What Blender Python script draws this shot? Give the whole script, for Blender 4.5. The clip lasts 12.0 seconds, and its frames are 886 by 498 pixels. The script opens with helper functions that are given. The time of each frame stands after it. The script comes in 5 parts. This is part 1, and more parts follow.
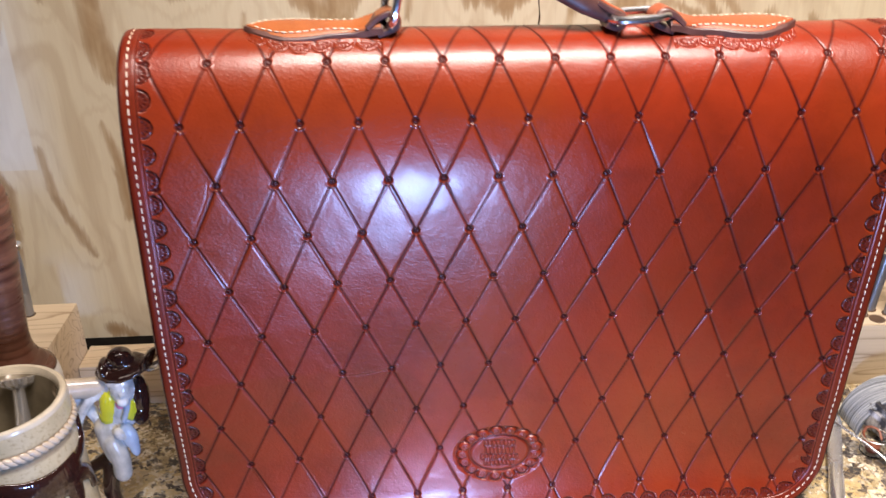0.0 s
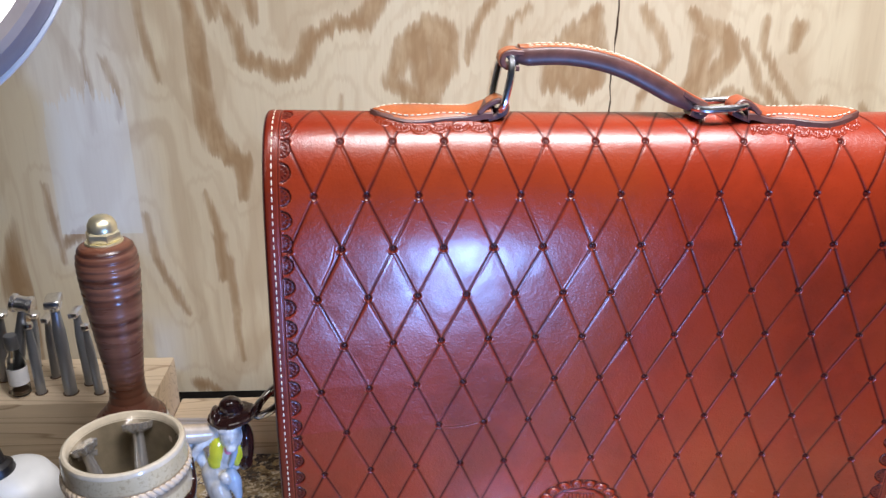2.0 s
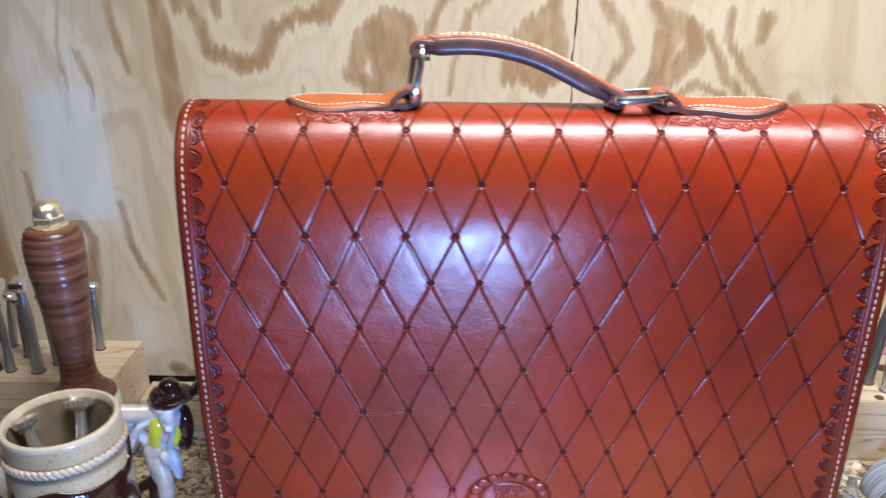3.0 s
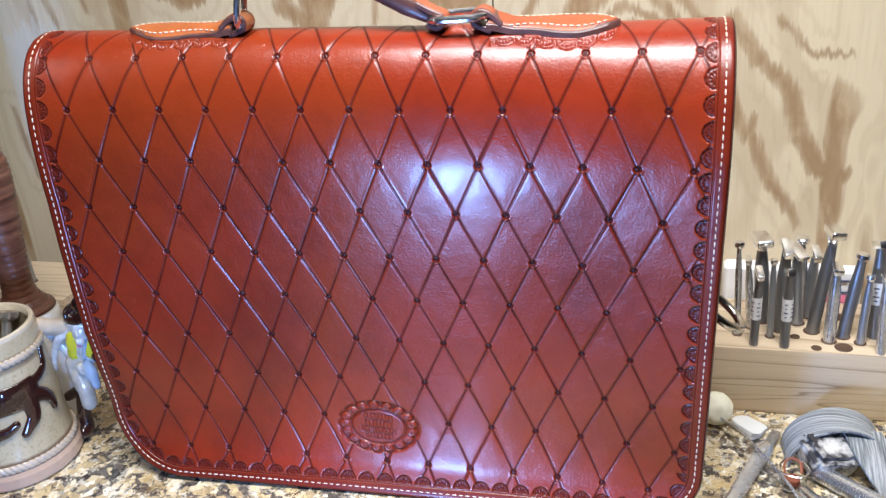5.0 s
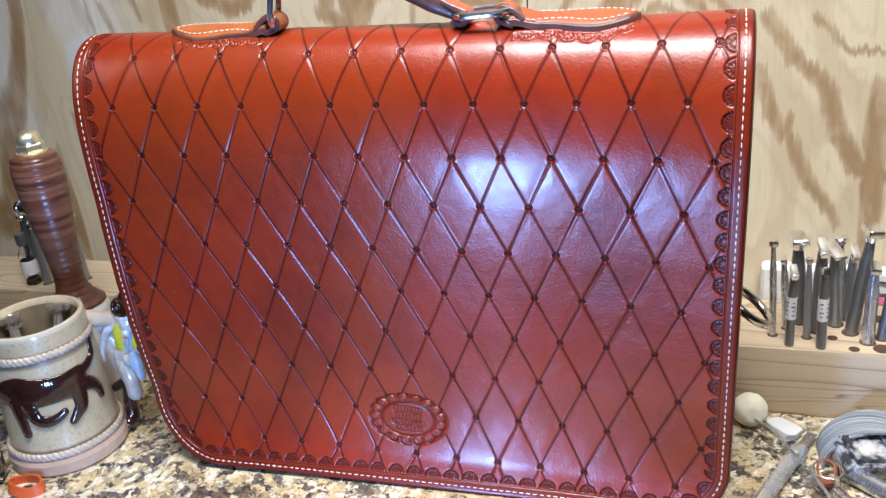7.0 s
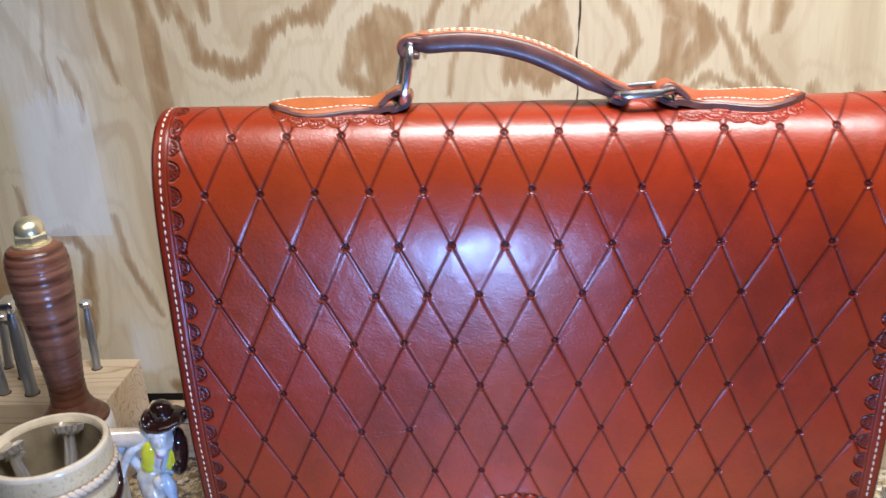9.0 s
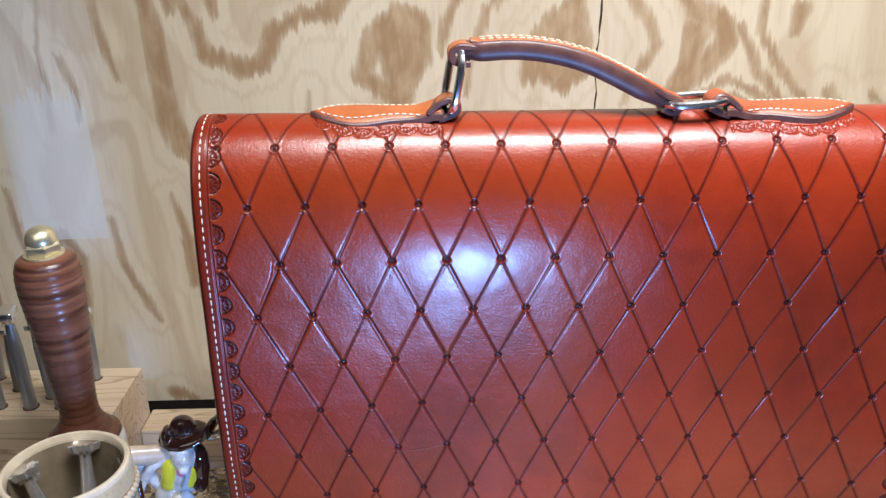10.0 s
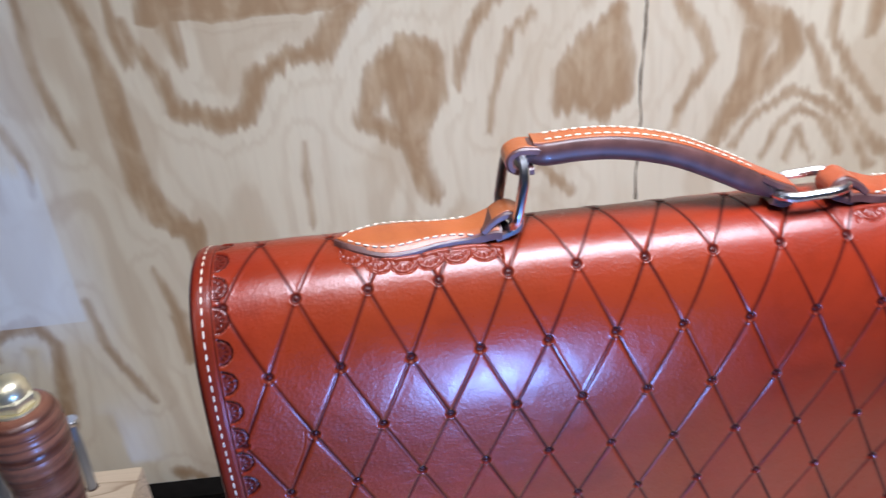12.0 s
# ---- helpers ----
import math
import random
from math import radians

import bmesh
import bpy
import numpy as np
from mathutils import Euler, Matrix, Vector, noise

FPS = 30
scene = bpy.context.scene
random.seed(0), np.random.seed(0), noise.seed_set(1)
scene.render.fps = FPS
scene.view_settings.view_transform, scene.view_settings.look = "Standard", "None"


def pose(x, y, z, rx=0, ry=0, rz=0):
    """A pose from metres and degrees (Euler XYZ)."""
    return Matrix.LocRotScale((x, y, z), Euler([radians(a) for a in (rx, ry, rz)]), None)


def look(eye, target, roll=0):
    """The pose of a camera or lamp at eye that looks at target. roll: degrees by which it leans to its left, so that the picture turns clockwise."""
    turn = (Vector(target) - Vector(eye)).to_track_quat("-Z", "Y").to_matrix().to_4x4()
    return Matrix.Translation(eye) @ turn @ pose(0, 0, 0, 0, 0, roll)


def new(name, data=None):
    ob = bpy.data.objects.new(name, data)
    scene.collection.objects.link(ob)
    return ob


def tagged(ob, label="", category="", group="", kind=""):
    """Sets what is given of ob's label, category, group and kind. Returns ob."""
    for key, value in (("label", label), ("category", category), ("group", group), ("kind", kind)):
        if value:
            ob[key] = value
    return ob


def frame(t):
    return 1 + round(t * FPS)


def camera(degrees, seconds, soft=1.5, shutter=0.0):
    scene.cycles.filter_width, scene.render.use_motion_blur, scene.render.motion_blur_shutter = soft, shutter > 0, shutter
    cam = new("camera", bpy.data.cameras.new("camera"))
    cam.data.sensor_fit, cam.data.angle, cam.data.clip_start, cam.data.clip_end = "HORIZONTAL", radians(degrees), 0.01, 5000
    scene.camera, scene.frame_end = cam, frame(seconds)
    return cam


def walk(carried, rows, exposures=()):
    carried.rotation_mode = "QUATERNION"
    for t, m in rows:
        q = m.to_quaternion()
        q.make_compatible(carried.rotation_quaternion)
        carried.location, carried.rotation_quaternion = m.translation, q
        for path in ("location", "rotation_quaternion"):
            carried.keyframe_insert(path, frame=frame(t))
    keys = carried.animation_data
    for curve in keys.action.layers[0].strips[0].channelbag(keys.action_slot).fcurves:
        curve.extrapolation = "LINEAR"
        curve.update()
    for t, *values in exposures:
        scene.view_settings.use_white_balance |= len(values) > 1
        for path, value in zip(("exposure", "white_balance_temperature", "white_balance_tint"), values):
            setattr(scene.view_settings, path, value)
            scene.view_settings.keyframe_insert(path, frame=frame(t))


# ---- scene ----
# ---- camera and its walk ----
cam = camera(54.1, 12.0, 1.35, 0.5)
ROWS = [
    (0.0, -0.0286, 0.0188, 1.3298, -2.79, -26.48, -0.99),
    (0.5, -0.0607, -0.0006, 1.3389, -3.58, -24.20, 0.46),
    (1.0, -0.0779, -0.0085, 1.3512, -3.29, -22.63, 0.13),
    (1.5, -0.0820, -0.0148, 1.3497, -2.68, -22.08, -0.15),
    (2.0, -0.0835, -0.0301, 1.3466, -1.68, -21.63, -0.27),
    (2.5, -0.0596, -0.0322, 1.3422, 0.25, -21.48, -0.63),
    (3.0, 0.0189, -0.0343, 1.3408, 3.53, -21.64, -1.11),
    (3.5, 0.0928, -0.0233, 1.3351, 6.75, -22.29, -1.80),
    (5.5, 0.2714, -0.0022, 1.3113, 18.90, -24.58, -6.31),
    (6.0, 0.2901, -0.0071, 1.3054, 20.89, -24.11, -7.16),
    (6.5, 0.2873, -0.0122, 1.3026, 22.28, -23.50, -6.86),
    (8.5, 0.0987, -0.0122, 1.3220, 8.31, -21.50, -3.74),
    (9.0, 0.0333, -0.0006, 1.3326, 5.16, -21.47, -3.18),
    (9.5, -0.0099, 0.0128, 1.3376, 2.73, -21.99, -2.33),
    (10.0, -0.0304, 0.0168, 1.3465, 1.01, -22.79, -1.85),
    (10.5, -0.0231, 0.0397, 1.3392, 3.29, -23.66, -1.77),
    (11.0, 0.0322, 0.0841, 1.3683, 10.13, -24.12, -3.22),
    (11.5, -0.0124, 0.1352, 1.3998, 9.03, -26.43, -5.91),
    (12.0, -0.0683, 0.1565, 1.4120, -0.75, -28.95, -5.79),
]
walk(cam, [(t, pose(x, y, z, 90 + pitch, 0, yaw) @ pose(0, 0, 0, 0, 0, roll)) for t, x, y, z, yaw, pitch, roll in ROWS],
     [(0.0, 0.0, 7900, 20), (0.6, 0.0, 7050, 17), (1.5, 0.0, 6700, 15), (2.5, 0.0, 6600, 14), (6.5, 0.0, 6600, 10), (9.0, 0.0, 6800, 13), (10.5, 0.0, 6550, 12), (11.0, 0.0, 6400, 11), (11.5, -0.20, 6200, 14), (12.0, -0.16, 5850, 16)])

# ---- world, lamps, exposure ----
world = bpy.data.worlds.new("world")
scene.world = world
world.use_nodes = True
world.node_tree.nodes["Background"].inputs[0].default_value = (0.93, 0.96, 1.0, 1)
world.node_tree.nodes["Background"].inputs[1].default_value = 0.05


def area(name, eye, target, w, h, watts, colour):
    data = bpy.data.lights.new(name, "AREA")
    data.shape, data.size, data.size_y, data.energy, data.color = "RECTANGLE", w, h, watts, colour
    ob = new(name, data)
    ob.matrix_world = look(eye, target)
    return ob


tube = area("ceiling_tube", (0.21, 0.225, 1.92), (0.16, 0.53, 0.9), 0.58, 0.26, 6.5, (0.935, 0.955, 1.0))
tube.data.spread = radians(98)
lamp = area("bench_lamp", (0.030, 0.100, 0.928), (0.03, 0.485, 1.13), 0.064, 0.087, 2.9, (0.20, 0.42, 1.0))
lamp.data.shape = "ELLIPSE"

# ---- materials ----
TOP = 0.8820         # counter top
WALL = 0.7285        # face of the plywood wall


class Nodes:
    """Small helper round a node material."""

    def __init__(self, name):
        self.mat = bpy.data.materials.new(name)
        self.mat.use_nodes = True
        self.t = self.mat.node_tree
        self.b = self.t.nodes["Principled BSDF"]

    def n(self, kind, **sockets):
        node = self.t.nodes.new(kind)
        for key, value in sockets.items():
            self.put(node.inputs[key.replace("_", " ")], value)
        return node

    def put(self, socket, value):
        if isinstance(value, bpy.types.NodeSocket):
            self.t.links.new(value, socket)
        else:
            socket.default_value = value

    def set(self, **sockets):
        for key, value in sockets.items():
            self.put(self.b.inputs[key.replace("_", " ")], value)
        return self

    def coords(self, scale=(1, 1, 1), kind="Object"):
        m = self.n("ShaderNodeMapping")
        self.put(m.inputs["Vector"], self.n("ShaderNodeTexCoord").outputs[kind])
        m.inputs["Scale"].default_value = scale
        return m.outputs[0]

    def noise(self, vec, scale, detail=3.0, rough=0.55, distort=0.0):
        k = self.n("ShaderNodeTexNoise", Vector=vec, Scale=scale, Detail=detail, Roughness=rough, Distortion=distort)
        return k.outputs[0]

    def voronoi(self, vec, scale, out="Color", feature="F1"):
        k = self.n("ShaderNodeTexVoronoi", Vector=vec, Scale=scale)
        k.feature = feature
        return k.outputs[out]

    def math(self, op, a, b=0.0, c=0.0):
        k = self.n("ShaderNodeMath")
        k.operation = op
        for s, v in zip(k.inputs, (a, b, c)):
            self.put(s, v)
        return k.outputs[0]

    def ramp(self, fac, stops, interp="LINEAR"):
        k = self.n("ShaderNodeValToRGB", Fac=fac)
        k.color_ramp.interpolation = interp
        e = k.color_ramp.elements
        while len(e) < len(stops):
            e.new(0.5)
        for el, (at, col) in zip(e, stops):
            el.position = at
            el.color = (*col, 1) if len(col) == 3 else col
        return k.outputs[0]

    def mix(self, fac, a, b, blend="MIX"):
        k = self.n("ShaderNodeMix")
        k.data_type, k.blend_type = "RGBA", blend
        self.put(k.inputs[0], fac)
        for s, v in ((k.inputs[6], a), (k.inputs[7], b)):
            self.put(s, (*v, 1) if isinstance(v, tuple) and len(v) == 3 else v)
        return k.outputs[2]

    def bump(self, height, strength=0.3, distance=0.001):
        k = self.n("ShaderNodeBump", Height=height, Strength=strength, Distance=distance)
        self.put(self.b.inputs["Normal"], k.outputs[0])
        return self

    def attr(self, name):
        k = self.n("ShaderNodeAttribute")
        k.attribute_name = name
        return k.outputs["Fac"]


def grey(v):
    return (v, v, v)


def plain(name, colour, rough=0.5, metal=0.0, vary=0.15, scale=60.0, coat=0.0, bump=0.15):
    """A surface of one colour with grain and slight stains."""
    k = Nodes(name)
    v = k.coords()
    dark = tuple(c * (1 - vary) for c in colour)
    light = tuple(min(1, c * (1 + vary)) for c in colour)
    f = k.noise(v, scale, 4.0)
    k.set(Base_Color=k.ramp(f, [(0.3, dark), (0.7, light)]), Metallic=metal)
    g = k.noise(v, scale * 4, 2.0)
    k.set(Roughness=k.ramp(g, [(0.2, grey(max(0.02, rough - 0.07))), (0.8, grey(min(1, rough + 0.09)))]))
    if coat:
        k.set(Coat_Weight=coat, Coat_Roughness=0.06)
    if bump:
        k.bump(g, bump, 0.0004)
    return k.mat


def leather(name, base, dark, rough=0.29, coat=0.55):
    """Dyed and polished veg-tanned leather; antiquing lies in the carved lines, dye and painted shade on the border."""
    k = Nodes(name)
    v = k.coords()
    cloud = k.noise(v, 11, 5.0, 0.62, 0.4)
    blotch = k.noise(v, 38, 4.0, 0.65)
    pores = k.noise(v, 900, 2.0, 0.6)
    grain = k.voronoi(v, 620.0, "Distance")
    creases = k.noise(k.coords((1, 1, 1.8)), 120, 5.0, 0.7, 0.8)
    col = k.ramp(cloud, [(0.28, tuple(c * 0.66 for c in base)), (0.50, base), (0.74, tuple(min(1, c * 1.22) for c in base))])
    rust = k.noise(k.coords((1.0, 1.0, 0.8)), 6.0, 3.0, 0.55, 0.5)
    col = k.mix(k.ramp(rust, [(0.46, grey(0.0)), (0.66, grey(0.55))]), col, (base[0] * 1.08, base[1] * 1.65, base[2] * 1.1))
    col = k.mix(k.ramp(blotch, [(0.50, grey(0.0)), (0.72, grey(0.35))]), col, tuple(c * 0.55 for c in base))
    ant = k.attr("antique_shade")
    keep = k.math("SUBTRACT", 1.0, ant)
    col = k.mix(ant, col, dark)
    k.set(Base_Color=col, Roughness=k.math("ADD", k.ramp(pores, [(0.25, grey(rough - 0.05)), (0.8, grey(rough + 0.10))]), k.math("MULTIPLY", ant, 0.10)))
    k.set(Coat_Weight=k.math("MULTIPLY", k.math("MULTIPLY_ADD", keep, 0.72, 0.28), coat), Specular_IOR_Level=k.math("MULTIPLY_ADD", keep, 0.30, 0.05))
    k.set(Coat_Roughness=k.ramp(k.noise(v, 45, 4.0, 0.65), [(0.3, grey(0.17)), (0.75, grey(0.29))]))
    folds = k.noise(k.coords((1, 1, 0.7)), 42, 4.0, 0.6, 0.6)
    pebble = k.noise(k.coords((1, 1, 1.3)), 420, 3.0, 0.7, 0.5)
    h = k.math("ADD", k.math("MULTIPLY_ADD", folds, 3.3, k.math("MULTIPLY", creases, 1.2)), k.math("MULTIPLY", grain, 0.55))
    h = k.math("MULTIPLY_ADD", pebble, 0.55, h)
    k.bump(h, 0.32, 0.0004)
    return k.mat


def wood(name, light, dark, along=(1, 1, 1), rings=22.0, rough=0.5, coat=0.0):
    """Sawn wood: growth rings stretched along the grain, pores and a little dirt."""
    k = Nodes(name)
    v = k.coords(along)
    f = k.noise(v, rings * 0.35, 2.0, 0.5, 0.4)
    r = k.math("FRACT", k.math("MULTIPLY", f, 15.0))
    fine = k.noise(v, rings * 9, 3.0, 0.6)
    mid = tuple((a * 2 + b) / 3 for a, b in zip(light, dark))
    col = k.ramp(r, [(0.0, light), (0.66, light), (0.86, mid), (0.94, dark), (1.0, light)])
    broad = k.noise(v, rings * 0.2, 3.0, 0.6)
    col = k.mix(k.ramp(broad, [(0.45, grey(0.0)), (0.75, grey(0.25))]), col, mid)
    col = k.mix(k.math("MULTIPLY", fine, 0.35), col, dark)
    k.set(Base_Color=col, Roughness=k.ramp(fine, [(0.2, grey(rough - 0.06)), (0.8, grey(rough + 0.12))]))
    if coat:
        k.set(Coat_Weight=coat, Coat_Roughness=0.1)
    k.bump(fine, 0.2, 0.0004)
    return k.mat


def plywood():
    """Rotary-cut softwood face veneer: pale ground, brown late-wood islands and bands standing upright."""
    k = Nodes("plywood")
    obj = k.n("ShaderNodeTexCoord").outputs["Object"]
    streak = k.noise(k.coords((1.0, 1.0, 0.05)), 330.0, 3.0, 0.6)
    waver = k.n("ShaderNodeTexNoise", Vector=k.coords((1.0, 1.0, 0.45)), Scale=26.0, Detail=4.0, Roughness=0.62).outputs[1]
    warp = k.n("ShaderNodeVectorMath")
    warp.operation = "MULTIPLY_ADD"
    k.put(warp.inputs[0], waver)
    warp.inputs[1].default_value = (0.014, 0.0, 0.026)
    k.put(warp.inputs[2], obj)
    flat = k.n("ShaderNodeVectorMath")
    flat.operation = "MULTIPLY_ADD"
    k.put(flat.inputs[0], warp.outputs[0])
    flat.inputs[1].default_value = (1.0, 0.0, 1.0)
    flat.inputs[2].default_value = (-0.007, 0.0, -0.013)
    feather = k.math("MULTIPLY", k.math("SUBTRACT", k.noise(k.coords((1.0, 0.0, 0.06)), 210.0, 3.0, 0.65), 0.5), 0.022)
    drop = k.n("ShaderNodeCombineXYZ", Z=feather).outputs[0]
    drawn = k.n("ShaderNodeVectorMath")
    k.put(drawn.inputs[0], flat.outputs[0])
    k.put(drawn.inputs[1], drop)
    p = drawn.outputs[0]

    def vec(op, a, b, c=None):
        node = k.n("ShaderNodeVectorMath")
        node.operation = op
        for sock, val in zip(node.inputs, (a, b, c)):
            if val is not None:
                k.put(sock, val)
        return node
    field = [None]

    def vein(*places):
        """One brown band through places (x, z, half width)."""
        for (x0, z0, w0), (x1, z1, w1) in zip(places, places[1:]):
            dx, dz = x1 - x0, z1 - z0
            l2 = dx * dx + dz * dz
            pa = vec("SUBTRACT", p, (x0, 0.0, z0)).outputs[0]
            dot = vec("DOT_PRODUCT", pa, (dx / l2, 0.0, dz / l2)).outputs["Value"]
            t = k.math("MINIMUM", k.math("MAXIMUM", dot, 0.0), 1.0)
            comb = k.n("ShaderNodeCombineXYZ", X=t, Y=t, Z=t).outputs[0]
            gap = vec("MULTIPLY_ADD", comb, (-dx, 0.0, -dz), pa).outputs[0]
            d = k.math("SUBTRACT", vec("LENGTH", gap, None).outputs["Value"], k.math("MULTIPLY_ADD", t, w1 - w0, w0))
            field[0] = d if field[0] is None else k.math("SMOOTH_MIN", field[0], d, 0.003)
    vein((-0.316, 1.308, 0.0033), (-0.316, 1.264, 0.0038), (-0.313, 1.232, 0.0030), (-0.308, 1.203, 0.0017))
    vein((-0.351, 1.224, 0.0035), (-0.344, 1.198, 0.0026), (-0.345, 1.172, 0.0015))
    vein((-0.285, 1.305, 0.0053), (-0.277, 1.282, 0.0061), (-0.272, 1.255, 0.0074), (-0.271, 1.215, 0.0083), (-0.268, 1.176, 0.0085), (-0.259, 1.148, 0.0111), (-0.242, 1.133, 0.0086), (-0.243, 1.104, 0.0044))
    vein((-0.259, 1.302, 0.0032), (-0.258, 1.280, 0.0040), (-0.254, 1.263, 0.0036))
    vein((-0.252, 1.287, 0.0032), (-0.248, 1.268, 0.0040), (-0.237, 1.251, 0.0048), (-0.232, 1.227, 0.0061), (-0.204, 1.214, 0.0081), (-0.187, 1.218, 0.0072), (-0.171, 1.244, 0.0071), (-0.147, 1.251, 0.0055), (-0.127, 1.255, 0.0066), (-0.113, 1.276, 0.0077), (-0.101, 1.286, 0.0053))
    vein((-0.231, 1.299, 0.0055), (-0.226, 1.284, 0.0047), (-0.223, 1.265, 0.0036), (-0.221, 1.255, 0.0016))
    vein((-0.407, 1.059, 0.0059), (-0.379, 1.066, 0.0067), (-0.367, 1.048, 0.0039), (-0.373, 1.010, 0.0070), (-0.383, 0.965, 0.0088))
    vein((-0.278, 1.103, 0.0018), (-0.268, 1.062, 0.0050), (-0.268, 1.019, 0.0052))
    vein((-0.074, 1.247, 0.0116), (-0.093, 1.232, 0.0125), (-0.107, 1.205, 0.0064), (-0.090, 1.193, 0.0072), (-0.073, 1.184, 0.0104), (-0.069, 1.158, 0.0077), (-0.062, 1.137, 0.0050))
    vein((-0.063, 1.240, 0.0163), (-0.061, 1.216, 0.0134), (-0.071, 1.195, 0.0096))
    vein((-0.149, 1.193, 0.0016), (-0.151, 1.163, 0.0029), (-0.154, 1.127, 0.0025))
    vein((-0.012, 1.277, 0.0054), (-0.025, 1.263, 0.0046), (-0.034, 1.245, 0.0035), (-0.039, 1.222, 0.0024))
    vein((0.013, 1.267, 0.0019), (-0.001, 1.253, 0.0019), (-0.008, 1.234, 0.0020), (-0.017, 1.207, 0.0016), (-0.021, 1.185, 0.0015))
    vein((0.071, 1.261, 0.0055), (0.065, 1.246, 0.0127), (0.042, 1.225, 0.0143), (0.034, 1.204, 0.0105))
    vein((0.067, 1.230, 0.0136), (0.068, 1.206, 0.0122), (0.058, 1.191, 0.0073))
    vein((0.017, 1.152, 0.0037), (0.037, 1.132, 0.0034))
    vein((0.115, 1.260, 0.0056), (0.127, 1.240, 0.0045), (0.134, 1.223, 0.0041), (0.125, 1.204, 0.0033), (0.114, 1.184, 0.0033), (0.111, 1.170, 0.0025))
    vein((0.153, 1.260, 0.0037), (0.165, 1.247, 0.0075), (0.185, 1.239, 0.0093), (0.191, 1.223, 0.0094), (0.176, 1.207, 0.0102), (0.154, 1.184, 0.0098), (0.143, 1.166, 0.0068), (0.136, 1.154, 0.0039))
    vein((0.153, 1.153, 0.0017), (0.171, 1.178, 0.0030), (0.194, 1.192, 0.0035), (0.215, 1.185, 0.0035), (0.239, 1.158, 0.0036), (0.260, 1.129, 0.0033))
    vein((0.176, 1.143, 0.0022), (0.188, 1.168, 0.0022), (0.202, 1.177, 0.0026), (0.217, 1.169, 0.0031), (0.233, 1.143, 0.0032))
    vein((0.195, 1.138, 0.0018), (0.202, 1.161, 0.0018), (0.213, 1.141, 0.0018))
    vein((0.201, 1.234, 0.0034), (0.217, 1.202, 0.0035), (0.241, 1.170, 0.0036), (0.267, 1.140, 0.0037))
    vein((0.218, 1.253, 0.0039), (0.218, 1.230, 0.0030), (0.234, 1.204, 0.0031), (0.262, 1.172, 0.0037))
    vein((0.250, 1.246, 0.0075), (0.247, 1.227, 0.0031))
    vein((0.278, 1.180, 0.0049), (0.300, 1.146, 0.0064), (0.318, 1.131, 0.0059), (0.329, 1.113, 0.0060), (0.337, 1.081, 0.0071), (0.351, 1.059, 0.0082), (0.369, 1.050, 0.0072))
    vein((0.273, 1.138, 0.0030), (0.286, 1.098, 0.0060), (0.297, 1.085, 0.0040), (0.301, 1.101, 0.0015))
    vein((0.303, 1.081, 0.0040), (0.318, 1.042, 0.0051), (0.333, 1.017, 0.0036), (0.341, 1.001, 0.0021))
    vein((0.315, 1.180, 0.0020), (0.336, 1.153, 0.0020), (0.353, 1.146, 0.0020), (0.367, 1.147, 0.0020))
    vein((0.370, 1.103, 0.0025), (0.362, 1.083, 0.0020), (0.361, 1.069, 0.0015))
    vein((-0.337, 1.085, 0.0024), (-0.331, 1.049, 0.0033), (-0.320, 1.021, 0.0028), (-0.305, 0.985, 0.0019))
    vein((-0.273, 1.059, 0.0024), (-0.263, 1.039, 0.0030), (-0.260, 0.984, 0.0028), (-0.258, 0.935, 0.0025))
    vein((-0.303, 0.904, 0.0064), (-0.288, 0.897, 0.0047))
    vein((-0.421, 1.115, 0.0021), (-0.418, 1.081, 0.0028), (-0.415, 1.040, 0.0019))
    vein((-0.359, 1.273, 0.0009), (-0.367, 1.237, 0.0009), (-0.368, 1.199, 0.0014), (-0.369, 1.163, 0.0012))
    vein((-0.084, 1.239, 0.0101), (-0.079, 1.210, 0.0103), (-0.077, 1.195, 0.0080))
    vein((0.054, 1.236, 0.0119), (0.050, 1.204, 0.0121))
    vein((0.166, 1.232, 0.0084), (0.164, 1.208, 0.0093), (0.154, 1.193, 0.0076))
    figure = field[0]
    # the same veneer going on round about
    sep = k.n("ShaderNodeSeparateXYZ", Vector=obj)
    x, z = sep.outputs[0], sep.outputs[2]
    broad = k.noise(k.coords((1.0, 1.0, 0.40)), 9.0, 2.0, 0.5, 0.5)
    far = k.math("MAXIMUM", k.math("SUBTRACT", k.math("ABSOLUTE", k.math("ADD", x, 0.045)), 0.405), k.math("SUBTRACT", z, 1.285))
    rest = k.math("SUBTRACT", k.math("ABSOLUTE", k.math("SUBTRACT", k.math("FRACT", k.math("MULTIPLY", broad, 3.2)), 0.5)), 0.20)
    rest = k.math("ADD", k.math("MULTIPLY", rest, 0.05), k.math("MULTIPLY", k.math("MAXIMUM", k.math("SUBTRACT", 0.0, far), 0.0), 2.0))
    figure = k.math("MINIMUM", figure, rest)
    figure = k.math("ADD", figure, k.math("MULTIPLY", k.math("SUBTRACT", streak, 0.5), 0.007))
    edge = k.ramp(k.math("MULTIPLY_ADD", figure, 60.0, 0.5), [(0.20, grey(1.0)), (0.46, grey(0.72)), (0.66, grey(0.0))])
    core = k.ramp(k.math("MULTIPLY_ADD", figure, 25.0, 0.5), [(0.10, grey(0.55)), (0.46, grey(0.0))])
    tone = k.noise(k.coords((1.0, 1.0, 0.5)), 5.0, 4.0)
    ground = k.ramp(tone, [(0.30, (0.68, 0.60, 0.45)), (0.52, (0.76, 0.69, 0.53)), (0.72, (0.75, 0.70, 0.57))])
